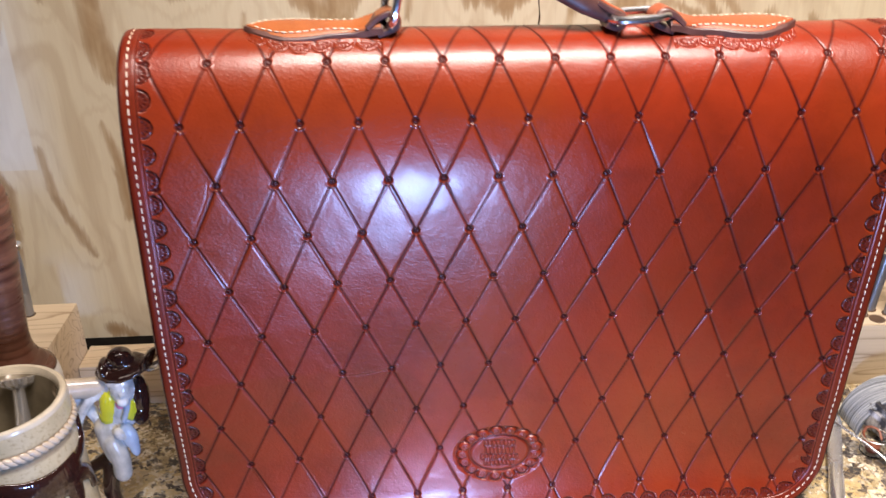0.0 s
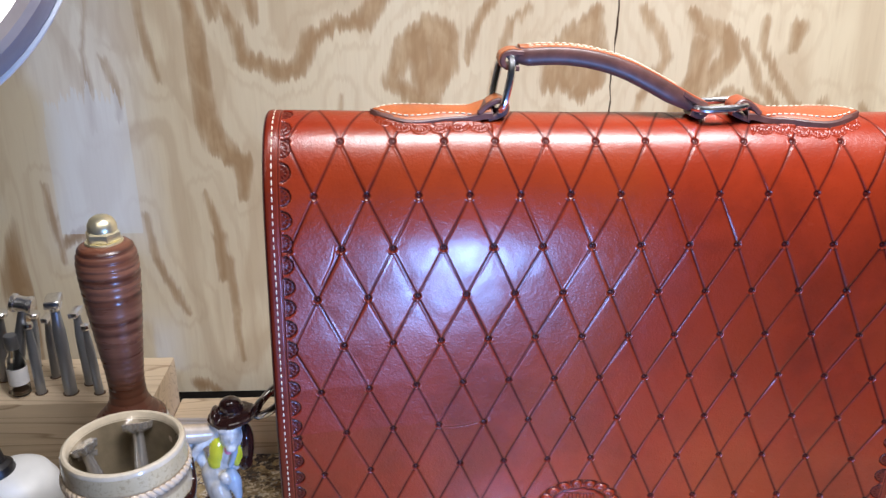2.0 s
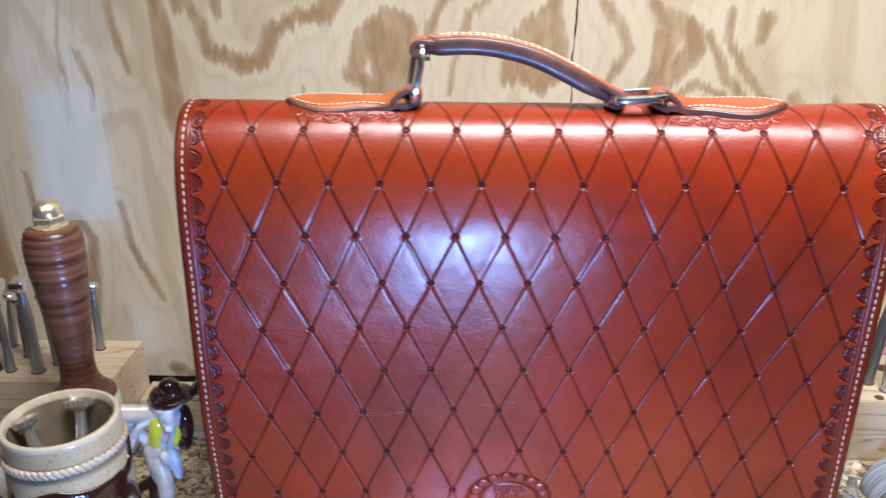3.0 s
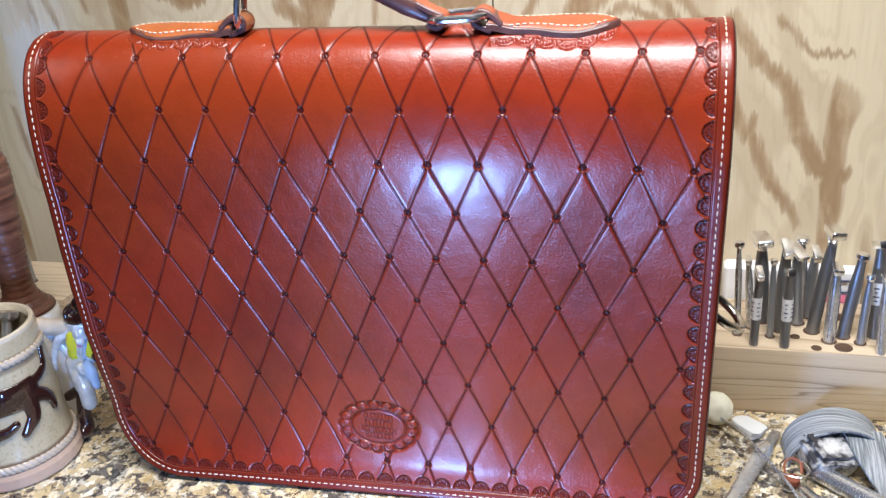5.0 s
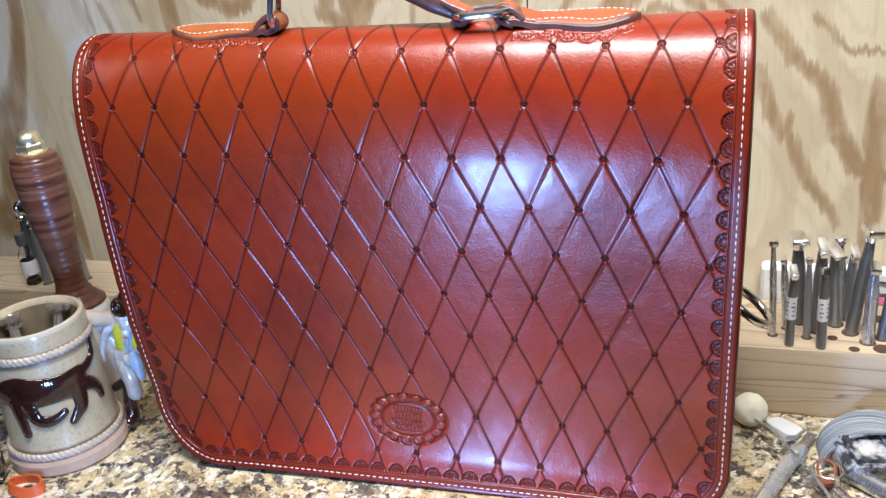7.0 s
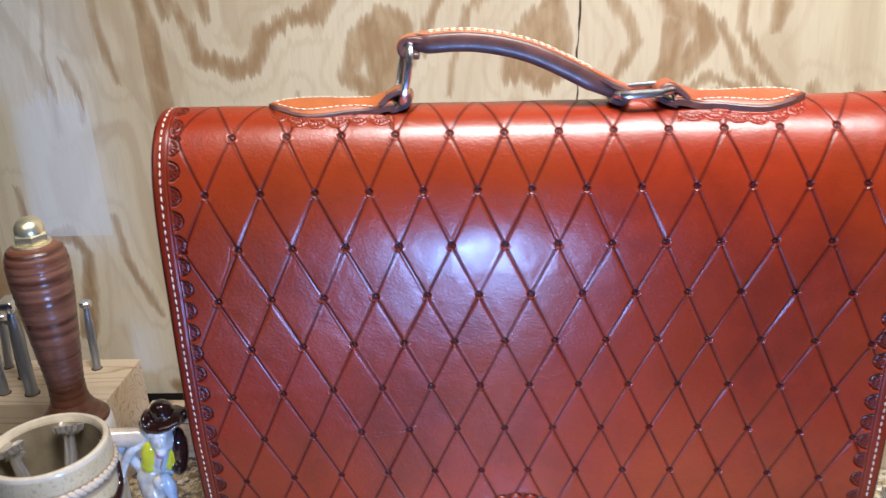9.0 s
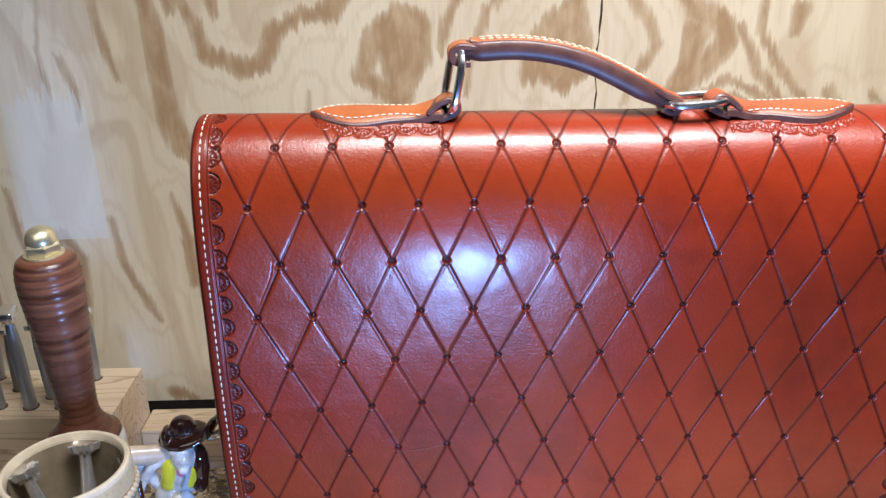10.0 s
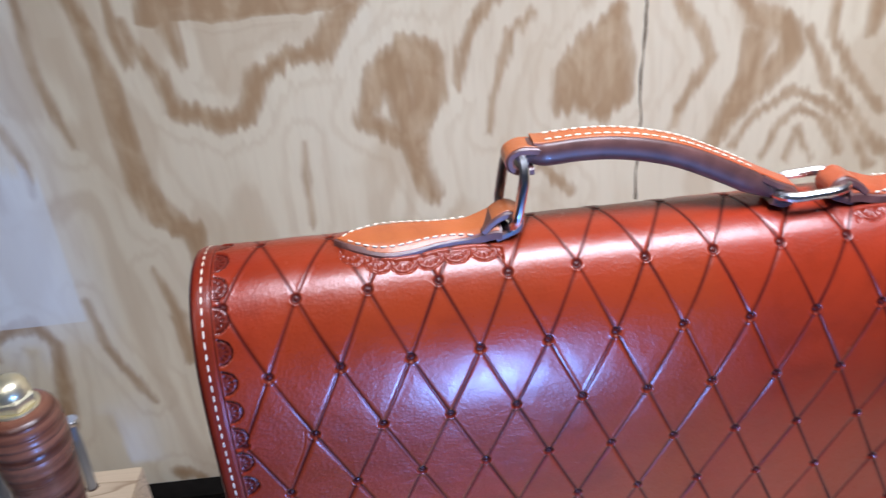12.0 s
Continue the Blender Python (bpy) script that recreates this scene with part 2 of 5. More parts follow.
    ground = k.mix(k.ramp(k.math("ADD", x, 0.5), [(0.62, grey(0.0)), (0.85, grey(0.55))]), ground, (0.80, 0.69, 0.47))
    faint = k.noise(k.coords((1.0, 1.0, 0.18)), 48.0, 3.0, 0.6)
    ground = k.mix(k.ramp(faint, [(0.50, grey(0.0)), (0.72, grey(0.40))]), ground, (0.62, 0.51, 0.35))
    more = k.math("ADD", k.math("SUBTRACT", k.math("ABSOLUTE", k.math("SUBTRACT", k.math("FRACT", k.math("MULTIPLY_ADD", broad, 4.5, 0.3)), 0.5)), 0.17), k.math("MULTIPLY", k.math("SUBTRACT", streak, 0.5), 0.25))
    ground = k.mix(k.ramp(k.math("ADD", more, 0.5), [(0.42, grey(0.42)), (0.53, grey(0.0))]), ground, (0.52, 0.40, 0.26))
    nest = k.ramp(k.math("MULTIPLY_ADD", figure, 25.0, 0.5), [(0.74, grey(0.0)), (0.80, grey(0.20)), (0.86, grey(0.18)), (0.94, grey(0.0))])
    ground = k.mix(nest, ground, (0.50, 0.37, 0.23))
    late = k.mix(core, (0.38, 0.250, 0.137), (0.52, 0.385, 0.235))
    fibre = k.noise(k.coords((1.0, 1.0, 0.13)), 95.0, 4.0, 0.65, 0.6)
    worn = k.noise(k.coords((1.0, 1.0, 0.55)), 36.0, 3.0, 0.55, 0.8)
    worn = k.math("ADD", k.math("MULTIPLY", worn, 0.65), k.math("MULTIPLY", fibre, 0.35))
    late = k.mix(k.ramp(worn, [(0.47, grey(0.0)), (0.66, grey(0.55))]), late, (0.69, 0.57, 0.39))
    late = k.mix(k.ramp(fibre, [(0.30, grey(0.45)), (0.50, grey(0.0))]), late, (0.36, 0.235, 0.125))
    col = k.mix(edge, ground, late)
    col = k.mix(k.ramp(streak, [(0.52, grey(0.0)), (0.82, grey(0.14))]), col, (0.34, 0.22, 0.12))
    # a pale patch where the face ply was filled
    jag = k.math("MULTIPLY", k.noise(k.coords((1.0, 1.0, 0.0)), 120.0, 3.0, 0.7), 0.11)
    inx = k.math("MULTIPLY", k.math("GREATER_THAN", x, -0.412), k.math("LESS_THAN", x, -0.338))
    inz = k.math("MULTIPLY", k.math("LESS_THAN", z, k.math("ADD", jag, 1.135)), k.math("GREATER_THAN", z, 1.066))
    col = k.mix(k.math("MULTIPLY", k.math("MULTIPLY", inx, inz), 0.55), col, (0.74, 0.75, 0.70))
    # an open split in the veneer
    wob = k.math("MULTIPLY", k.math("SUBTRACT", k.noise(k.coords((0.0, 0.0, 1.0)), 26.0, 2.0), 0.5), 0.008)
    off = k.math("ABSOLUTE", k.math("SUBTRACT", k.math("ADD", k.math("MULTIPLY_ADD", z, -0.033, x), wob), 0.0477))
    gap = k.noise(k.coords((0.0, 0.0, 1.0)), 17.0, 3.0)
    wide = k.math("MULTIPLY", k.math("SUBTRACT", gap, 0.38), 0.0058)
    split = k.math("MULTIPLY", k.math("LESS_THAN", off, wide), k.math("GREATER_THAN", z, 1.12))
    col = k.mix(split, col, (0.05, 0.028, 0.014))
    k.set(Base_Color=col, Roughness=k.ramp(streak, [(0.2, grey(0.46)), (0.8, grey(0.66))]))
    h = k.math("SUBTRACT", k.math("MULTIPLY", streak, 0.7), k.math("MULTIPLY", split, 2.0))
    k.bump(h, 0.25, 0.0007)
    return k.mat


def granite():
    """Polished brown granite: cream, ochre, grey and black minerals in drifting clusters."""
    k = Nodes("granite")
    v = k.coords()

    def warped(amount, scale):
        w = k.n("ShaderNodeVectorMath")
        w.operation = "MULTIPLY_ADD"
        nz = k.n("ShaderNodeTexNoise", Vector=v, Scale=scale, Detail=4.0, Roughness=0.65)
        k.put(w.inputs[0], nz.outputs[1])
        w.inputs[1].default_value = (amount, amount, amount)
        k.put(w.inputs[2], v)
        return w.outputs[0]
    p = warped(0.020, 90.0)
    c1 = k.n("ShaderNodeSeparateColor", Color=k.voronoi(p, 150.0)).outputs[0]
    c2 = k.n("ShaderNodeSeparateColor", Color=k.voronoi(warped(0.010, 200.0), 400.0)).outputs[0]
    col = k.ramp(c1, [(0.0, (0.36, 0.27, 0.16)), (0.25, (0.66, 0.54, 0.34)), (0.60, (0.90, 0.85, 0.72)), (0.85, (0.58, 0.54, 0.46)), (1.0, (0.17, 0.15, 0.13))])
    drift = k.noise(v, 17.0, 4.0, 0.6, 0.8)
    ochre = k.ramp(k.math("ADD", k.math("MULTIPLY", drift, 0.75), k.math("MULTIPLY", c2, 0.25)), [(0.47, grey(0.0)), (0.60, grey(0.9))])
    col = k.mix(ochre, col, k.ramp(c2, [(0.1, (0.26, 0.14, 0.05)), (0.45, (0.53, 0.36, 0.14)), (0.9, (0.76, 0.60, 0.32))]))
    ash = k.noise(k.coords((1.0, 1.25, 1.0)), 30.0, 5.0, 0.7)
    black = k.ramp(k.math("ADD", k.math("MULTIPLY", ash, 0.72), k.math("MULTIPLY", c1, 0.28)), [(0.535, grey(0.0)), (0.595, grey(0.92))])
    col = k.mix(black, col, k.ramp(c2, [(0.2, (0.025, 0.022, 0.022)), (0.9, (0.14, 0.12, 0.11))]))
    deep = k.noise(k.coords((1.0, 1.5, 1.0)), 11.0, 5.0, 0.65, 0.6)
    col = k.mix(k.ramp(k.math("ADD", k.math("MULTIPLY", deep, 0.8), k.math("MULTIPLY", c2, 0.2)), [(0.535, grey(0.0)), (0.63, grey(0.70))]), col, k.ramp(c1, [(0.2, (0.035, 0.024, 0.012)), (0.8, (0.20, 0.12, 0.05))]))
    fleck = k.ramp(c2, [(0.0, grey(0.8)), (0.07, grey(0.0))], "CONSTANT")
    col = k.mix(fleck, col, (0.05, 0.04, 0.04))
    k.set(Base_Color=col, Roughness=k.ramp(c1, [(0.0, grey(0.09)), (1.0, grey(0.20))]))
    return k.mat


def turned_wood():
    """Turned stacked leather-and-wood grip with rings across it."""
    k = Nodes("turned_grip")
    v = k.coords((0.05, 0.05, 1.0))
    f = k.noise(v, 150.0, 2.5, 0.55)
    g = k.noise(k.coords((1, 1, 6)), 30.0, 3.0)
    col = k.ramp(f, [(0.32, (0.060, 0.021, 0.013)), (0.44, (0.140, 0.052, 0.031)), (0.60, (0.220, 0.092, 0.056)), (0.74, (0.125, 0.044, 0.027))])
    sep = k.n("ShaderNodeSeparateXYZ", Vector=k.n("ShaderNodeTexCoord").outputs["Object"])
    low = k.ramp(sep.outputs[2], [(0.110, grey(1.0)), (0.160, grey(0.0))])
    col = k.mix(k.math("MULTIPLY", low, 0.75), col, (0.085, 0.03, 0.018))
    k.set(Base_Color=col, Roughness=k.ramp(g, [(0.3, grey(0.24)), (0.7, grey(0.36))]), Coat_Weight=0.06, Coat_Roughness=0.25)
    k.bump(f, 0.25, 0.0006)
    return k.mat


def glazed():
    """Fawn glaze with fine brown speckle, pooled darker low down."""
    k = Nodes("fawn_glaze")
    v = k.coords()
    sp = k.noise(v, 420.0, 3.0, 0.7)
    cl = k.noise(v, 26.0, 3.0)
    col = k.ramp(cl, [(0.3, (0.49, 0.385, 0.225)), (0.7, (0.61, 0.51, 0.325))])
    col = k.mix(k.ramp(sp, [(0.52, grey(0.0)), (0.66, grey(0.55))]), col, (0.33, 0.22, 0.11))
    up = k.n("ShaderNodeSeparateXYZ", Vector=k.n("ShaderNodeTexCoord").outputs["Object"]).outputs[2]
    pooled = k.ramp(k.math("MULTIPLY_ADD", cl, 0.02, k.math("MULTIPLY", up, 8.0)), [(0.108, grey(0.0)), (0.122, grey(0.85)), (0.170, grey(0.85)), (0.190, grey(0.0)), (0.708, grey(0.0)), (0.722, grey(0.5)), (0.795, grey(0.5)), (0.806, grey(0.0))])
    col = k.mix(pooled, col, (0.13, 0.058, 0.03))
    k.set(Base_Color=col, Roughness=0.30, Coat_Weight=0.25, Coat_Roughness=0.12)
    k.bump(cl, 0.1, 0.001)
    return k.mat


def brushed(name, colour, rough, metal=1.0):
    k = Nodes(name)
    v = k.coords((6, 6, 0.7))
    f = k.noise(v, 160.0, 3.0)
    k.set(Base_Color=k.ramp(f, [(0.3, tuple(c * 0.95 for c in colour)), (0.7, colour)]), Metallic=metal,
          Roughness=k.ramp(f, [(0.2, grey(max(0.05, rough - 0.04))), (0.8, grey(rough + 0.04))]))
    return k.mat


def clear_glass():
    k = Nodes("clear_glass")
    k.set(Base_Color=(0.95, 0.97, 0.98, 1), Roughness=0.03, Transmission_Weight=1.0, IOR=1.18)
    return k.mat


def glow(name, colour, strength):
    k = Nodes(name)
    k.set(Base_Color=(*colour, 1), Emission_Color=(*colour, 1), Emission_Strength=strength)
    return k.mat


M_FLAP = leather("flap_leather", (0.250, 0.0228, 0.0055), (0.024, 0.003, 0.004), 0.31, 0.42)
M_BODY = leather("body_leather", (0.20, 0.030, 0.016), (0.05, 0.01, 0.01))
M_TAB = leather("tab_leather", (0.40, 0.085, 0.030), (0.075, 0.014, 0.012), 0.38, 0.3)
M_EDGE = plain("burnished_edge", (0.105, 0.044, 0.036), 0.40, vary=0.35, scale=90, coat=0.08)
M_CORD = plain("waxed_thread", (0.78, 0.68, 0.52), 0.6, vary=0.12, scale=300)
M_PLY = plywood()
M_PINE = wood("pine", (0.72, 0.58, 0.40), (0.36, 0.245, 0.15), (0.060, 1, 1.6), 58.0)
M_PINE_DARK = wood("pine_aged", (0.50, 0.36, 0.21), (0.17, 0.10, 0.055), (0.06, 1, 1), 34.0)
M_GRANITE = granite()
M_GRIP = turned_wood()
M_GLAZE = glazed()
M_BROWN_GLAZE = plain("brown_glaze", (0.035, 0.012, 0.009), 0.12, vary=0.4, scale=40, coat=0.8)
M_ROPE = plain("rope_glaze", (0.60, 0.485, 0.36), 0.2, vary=0.12, scale=120, coat=0.4)
M_PINK_GLAZE = plain("base_glaze", (0.52, 0.36, 0.26), 0.2, vary=0.1, scale=60, coat=0.4)
M_BRASS = brushed("brass", (0.90, 0.82, 0.56), 0.34, 0.85)
M_ALU = brushed("aluminium", (0.90, 0.91, 0.93), 0.25, 0.9)
M_CHROME = brushed("chrome", (0.92, 0.93, 0.95), 0.24, 1.0)
M_STEEL = brushed("steel", (0.58, 0.60, 0.63), 0.26, 0.85)
M_CAST = brushed("cast_chrome", (0.95, 0.95, 0.96), 0.22, 0.88)
M_GREY = brushed("grey_steel", (0.36, 0.39, 0.44), 0.36, 0.8)
M_DULL = brushed("dull_steel", (0.25, 0.26, 0.28), 0.36, 0.8)
M_NICKEL = brushed("nickel", (0.62, 0.60, 0.57), 0.2)
M_POLY = plain("white_poly", (0.78, 0.79, 0.78), 0.4, vary=0.05, scale=50)
M_BLACK = plain("black_grip", (0.016, 0.015, 0.016), 0.35, vary=0.3, scale=60)
M_LABEL = plain("paper_label", (0.82, 0.83, 0.84), 0.6, vary=0.05, scale=90)
M_INK = plain("ink", (0.07, 0.08, 0.14), 0.6, vary=0.2)
M_COTTON = plain("felt", (0.95, 0.90, 0.70), 0.9, vary=0.08, scale=120, bump=0.8)
# dark brown: painted shade of the rack holes, and the vial's dregs
M_HOLE = plain("hole_shade_and_dregs", (0.10, 0.055, 0.03), 0.8, vary=0.3)
M_ORANGE = plain("orange_rubber", (0.72, 0.13, 0.03), 0.5, vary=0.1)
M_GLASS = clear_glass()
M_PAINT = plain("painted_plaster", (0.28, 0.25, 0.21), 0.8, vary=0.06, scale=6)
M_FLOOR = plain("floor_concrete", (0.10, 0.10, 0.10), 0.8, vary=0.2, scale=5)
M_YELLOW = plain("yellow_glaze", (0.72, 0.66, 0.04), 0.15, vary=0.08, coat=0.5)
M_WHITE_GLAZE = plain("white_glaze", (0.70, 0.68, 0.64), 0.15, vary=0.38, scale=130, coat=0.5)
M_PINK = plain("pink_print", (0.80, 0.22, 0.36), 0.5, vary=0.1)
M_LAMPGREY = plain("lamp_rim", (0.30, 0.27, 0.28), 0.35, vary=0.1)
M_GLOW = glow("lamp_diffuser", (1.0, 0.98, 0.95), 2.4)


def striped_tape(name, across):
    """Woven grey tape with fine stripes along its length; across: the scale over its width."""
    k = Nodes(name)
    f = k.noise(k.coords(across), 60.0, 3.0, 0.6)
    k.set(Base_Color=k.ramp(f, [(0.36, (0.11, 0.125, 0.14)), (0.50, (0.25, 0.275, 0.295)), (0.64, (0.46, 0.485, 0.51))]), Roughness=0.45)
    k.bump(f, 0.2, 0.0004)
    return k.mat


# flat black without gloss, painted as the shade of the gap behind the granite
M_SHADOW_GAP = plain("gap_shade_black", (0.010, 0.009, 0.008), 0.9, vary=0.3, bump=0.0)
M_SHADOW_GAP.node_tree.nodes["Principled BSDF"].inputs["Specular IOR Level"].default_value = 0.0
M_TAPE = striped_tape("grey_tape", (0.25, 14.0, 0.25))
M_TAPE_END = striped_tape("grey_tape_end", (14.0, 0.6, 0.6))


# ---- mesh helpers ----
def thing(name, label, category, group="", at=(0, 0, 0), rz=0.0, kind=""):
    ob = new(name)
    ob.matrix_world = pose(*at, 0, 0, rz)
    ob.empty_display_size = 0.01
    return tagged(ob, label, category, group, kind)


def obj(name, verts, faces, mat, parent=None, label="", smooth=True, attr=None, crease=40):
    me = bpy.data.meshes.new(name)
    me.from_pydata([tuple(v) for v in verts], [], faces)
    me.materials.append(mat)
    me.update()
    if smooth:
        me.shade_smooth()
        if crease:
            me.set_sharp_from_angle(angle=radians(crease))
    if attr is not None:
        a = me.attributes.new("antique_shade", "FLOAT", "POINT")
        a.data.foreach_set("value", np.asarray(attr, "f"))
    ob = new(name, me)
    if parent is not None:
        ob.parent = parent
    if label:
        ob["label"] = label
    return ob


def part(name, bm, mat, parent=None, label="", smooth=True, crease=35):
    me = bpy.data.meshes.new(name)
    bmesh.ops.recalc_face_normals(bm, faces=bm.faces)
    bm.to_mesh(me)
    bm.free()
    me.materials.append(mat)
    if smooth:
        me.shade_smooth()
        me.set_sharp_from_angle(angle=radians(crease))
    ob = new(name, me)
    if parent is not None:
        ob.parent = parent
    if label:
        ob["label"] = label
    return ob


def box_bm(x0, y0, z0, x1, y1, z1, bevel=0.0, seg=2, bm=None):
    b = bmesh.new()
    bmesh.ops.create_cube(b, size=1)
    bmesh.ops.scale(b, vec=(x1 - x0, y1 - y0, z1 - z0), verts=b.verts)
    bmesh.ops.translate(b, vec=((x0 + x1) / 2, (y0 + y1) / 2, (z0 + z1) / 2), verts=b.verts)
    if bevel:
        bmesh.ops.bevel(b, geom=b.edges[:], offset=bevel, segments=seg, affect="EDGES", profile=0.6)
    return b


def joined(*bms):
    out = bmesh.new()
    for b in bms:
        me = bpy.data.meshes.new("tmp")
        b.to_mesh(me)
        b.free()
        out.from_mesh(me)
        bpy.data.meshes.remove(me)
    return out


def lathe_bm(profile, seg=40, m=None, closed=False):
    """Turned form: profile of (r, z) from bottom to top."""
    b = bmesh.new()
    rings = []
    for r, z in profile:
        if r < 1e-6:
            rings.append([b.verts.new((0, 0, z))])
        else:
            rings.append([b.verts.new((r * math.cos(a), r * math.sin(a), z)) for a in [2 * math.pi * i / seg for i in range(seg)]])
    pairs = list(zip(rings, rings[1:])) + ([(rings[-1], rings[0])] if closed else [])
    for lo, hi in pairs:
        for i in range(seg):
            j = (i + 1) % seg
            q = [lo[i % len(lo)], lo[j % len(lo)], hi[j % len(hi)], hi[i % len(hi)]]
            q = [v for n, v in enumerate(q) if v not in q[:n]]
            if len(q) > 2:
                b.faces.new(q)
    if m is not None:
        b.transform(m)
    return b


def tube_bm(path, radius, seg=10, closed=False, section=None):
    """Sweeps a round (or given (a, b) outline) section along a path; radius: number or list."""
    pts = [Vector(p) for p in path]
    n = len(pts)
    rad = radius if isinstance(radius, (list, tuple)) else [radius] * n
    b = bmesh.new()
    rings, up = [], None
    for i, p in enumerate(pts):
        a = pts[(i - 1) % n] if closed or i else p
        c = pts[(i + 1) % n] if closed or i < n - 1 else p
        t = (c - a).normalized()
        if up is None:
            up = Vector((0, 1, 0)) if abs(t.y) < 0.9 else Vector((0, 0, 1))
        side = t.cross(up).normalized()
        up = side.cross(t).normalized()
        if section:
            rings.append([b.verts.new(p + up * (s * rad[i]) + side * (w * rad[i])) for s, w in section])
        else:
            rings.append([b.verts.new(p + (up * math.cos(q) + side * math.sin(q)) * rad[i]) for q in [2 * math.pi * j / seg for j in range(seg)]])
    m = len(rings[0])
    for lo, hi in list(zip(rings, rings[1:])) + ([(rings[-1], rings[0])] if closed else []):
        for j in range(m):
            b.faces.new((lo[j], lo[(j + 1) % m], hi[(j + 1) % m], hi[j]))
    if not closed:
        b.faces.new(rings[0][::-1])
        b.faces.new(rings[-1])
    return b


def plate_bm(outline, thick, bevel=0.0, m=None):
    """A flat plate from an outline of (x, y), thick along z from 0."""
    b = bmesh.new()
    f = b.faces.new([b.verts.new((x, y, 0)) for x, y in outline])
    ex = bmesh.ops.extrude_face_region(b, geom=[f])
    bmesh.ops.translate(b, vec=(0, 0, thick), verts=[v for v in ex["geom"] if isinstance(v, bmesh.types.BMVert)])
    if bevel:
        rim = [e for e in b.edges if abs(e.verts[0].co.z - e.verts[1].co.z) < 1e-7]
        bmesh.ops.bevel(b, geom=rim, offset=bevel, segments=2, affect="EDGES", profile=0.6)
    if m is not None:
        b.transform(m)
    return b


def smooth_path(points, n):
    """n places along a Catmull-Rom curve through the points."""
    p = [Vector(q) for q in points]
    p = [2 * p[0] - p[1]] + p + [2 * p[-1] - p[-2]]
    out = []
    for i in range(n):
        u = i / (n - 1) * (len(p) - 3)
        k = min(int(u), len(p) - 4)
        t = u - k
        a, b, c, d = p[k:k + 4]
        out.append(0.5 * ((2 * b) + (c - a) * t + (2 * a - 5 * b + 4 * c - d) * t * t + (3 * b - a - 3 * c + d) * t ** 3))
    return out


def rounded_rect(w, h, r, n=5):
    pts = []
    for cx, cy, a0 in ((w / 2 - r, h / 2 - r, 0), (-w / 2 + r, h / 2 - r, 90), (-w / 2 + r, -h / 2 + r, 180), (w / 2 - r, -h / 2 + r, 270)):
        pts += [(cx + r * math.cos(radians(a0 + 90 * i / n)), cy + r * math.sin(radians(a0 + 90 * i / n))) for i in range(n + 1)]
    return pts


# ---- the room ----
def build_room():
    part("wall_north", box_bm(-2.0, WALL, 0.0, 2.0, WALL + 0.018, 2.45), M_PLY, smooth=False)
    for name, b in (("wall_south", (-2.0, -2.2, 0, 2.0, -2.1, 2.45)), ("wall_west", (-2.1, -2.2, 0, -2.0, WALL + 0.02, 2.45)),
                    ("wall_east", (2.0, -2.2, 0, 2.1, WALL + 0.02, 2.45)), ("ceiling", (-2.1, -2.2, 2.45, 2.1, WALL + 0.02, 2.5)),
                    ("floor", (-2.1, -2.2, -0.1, 2.1, WALL + 0.02, 0.0))):
        part(name, box_bm(*b), M_FLOOR if name == "floor" else M_PAINT, smooth=False)
    for name, label, cat in (("wall_north", "bare plywood wall with swirling brown grain", "wall"), ("wall_south", "plain painted wall", "wall"),
                             ("wall_west", "plain painted wall", "wall"), ("wall_east", "plain painted wall", "wall"),
                             ("ceiling", "plain painted ceiling", "ceiling"), ("floor", "plain grey concrete floor", "floor")):
        tagged(bpy.data.objects[name], label, cat, kind="structure")
    c = thing("workbench", "workbench with a speckled brown granite top against plywood", "workbench", kind="structure")
    part("worktop", box_bm(-1.3, 0.335, TOP - 0.03, 1.3, WALL - 0.006, TOP, 0.003), M_GRANITE, c, "polished granite, cream, ochre and black")
    part("base", box_bm(-1.28, 0.365, 0.0, 1.28, WALL - 0.008, TOP - 0.032, 0.002), M_PINE_DARK, c)
    # solid strip that puts the gap's shade in as black colour
    gap = part("trim", box_bm(-0.62, 0.7065, TOP + 0.0005, 0.70, WALL - 0.001, 0.8975), M_SHADOW_GAP, smooth=False)
    tagged(gap, "black strip standing for the shade in the gap between granite and plywood", "trim", kind="structure")


build_room()

# ---- the briefcase ----
XL, XR = -0.1785, 0.2668
TILT = 0.024         # the case leans a little to its end
TURN = 0.040         # and stands a little askew
CUT = 0.008          # slant of the flap's lower edge
PROFILE = [(0.5660, 1.150), (0.5630, 1.180), (0.5540, 1.201), (0.5400, 1.2148), (0.5250, 1.2206), (0.5110, 1.2185), (0.5000, 1.2118), (0.4915, 1.2000), (0.4862, 1.1850),
           (0.4838, 1.1680), (0.4830, 1.1500), (0.4840, 1.1300), (0.4860, 1.1090), (0.4892, 1.0755), (0.4923, 1.0425), (0.4943, 1.0090), (0.4950, 0.976),
           (0.4944, 0.9450), (0.4922, 0.9240), (0.4882, 0.9073), (0.4828, 0.8960), (0.4768, 0.8860), (0.4730, 0.8770)]
_fine = np.array([tuple(v) for v in smooth_path([(0, y, z) for y, z in PROFILE], 1500)])[:, 1:]
_len = np.r_[0, np.cumsum(np.hypot(*np.diff(_fine, axis=0).T))]
S_END = float(np.interp(-0.8840, -_fine[400:, 1], _len[400:]))
S_START = 0.020
PX, PS = 0.0318, 0.0340
_s_of_row5 = float(np.interp(-1.0755, -_fine[400:, 1], _len[400:]))
S1 = _s_of_row5 - 4 * PS
X0 = -0.1333
CORNER = (0.056, 0.042)


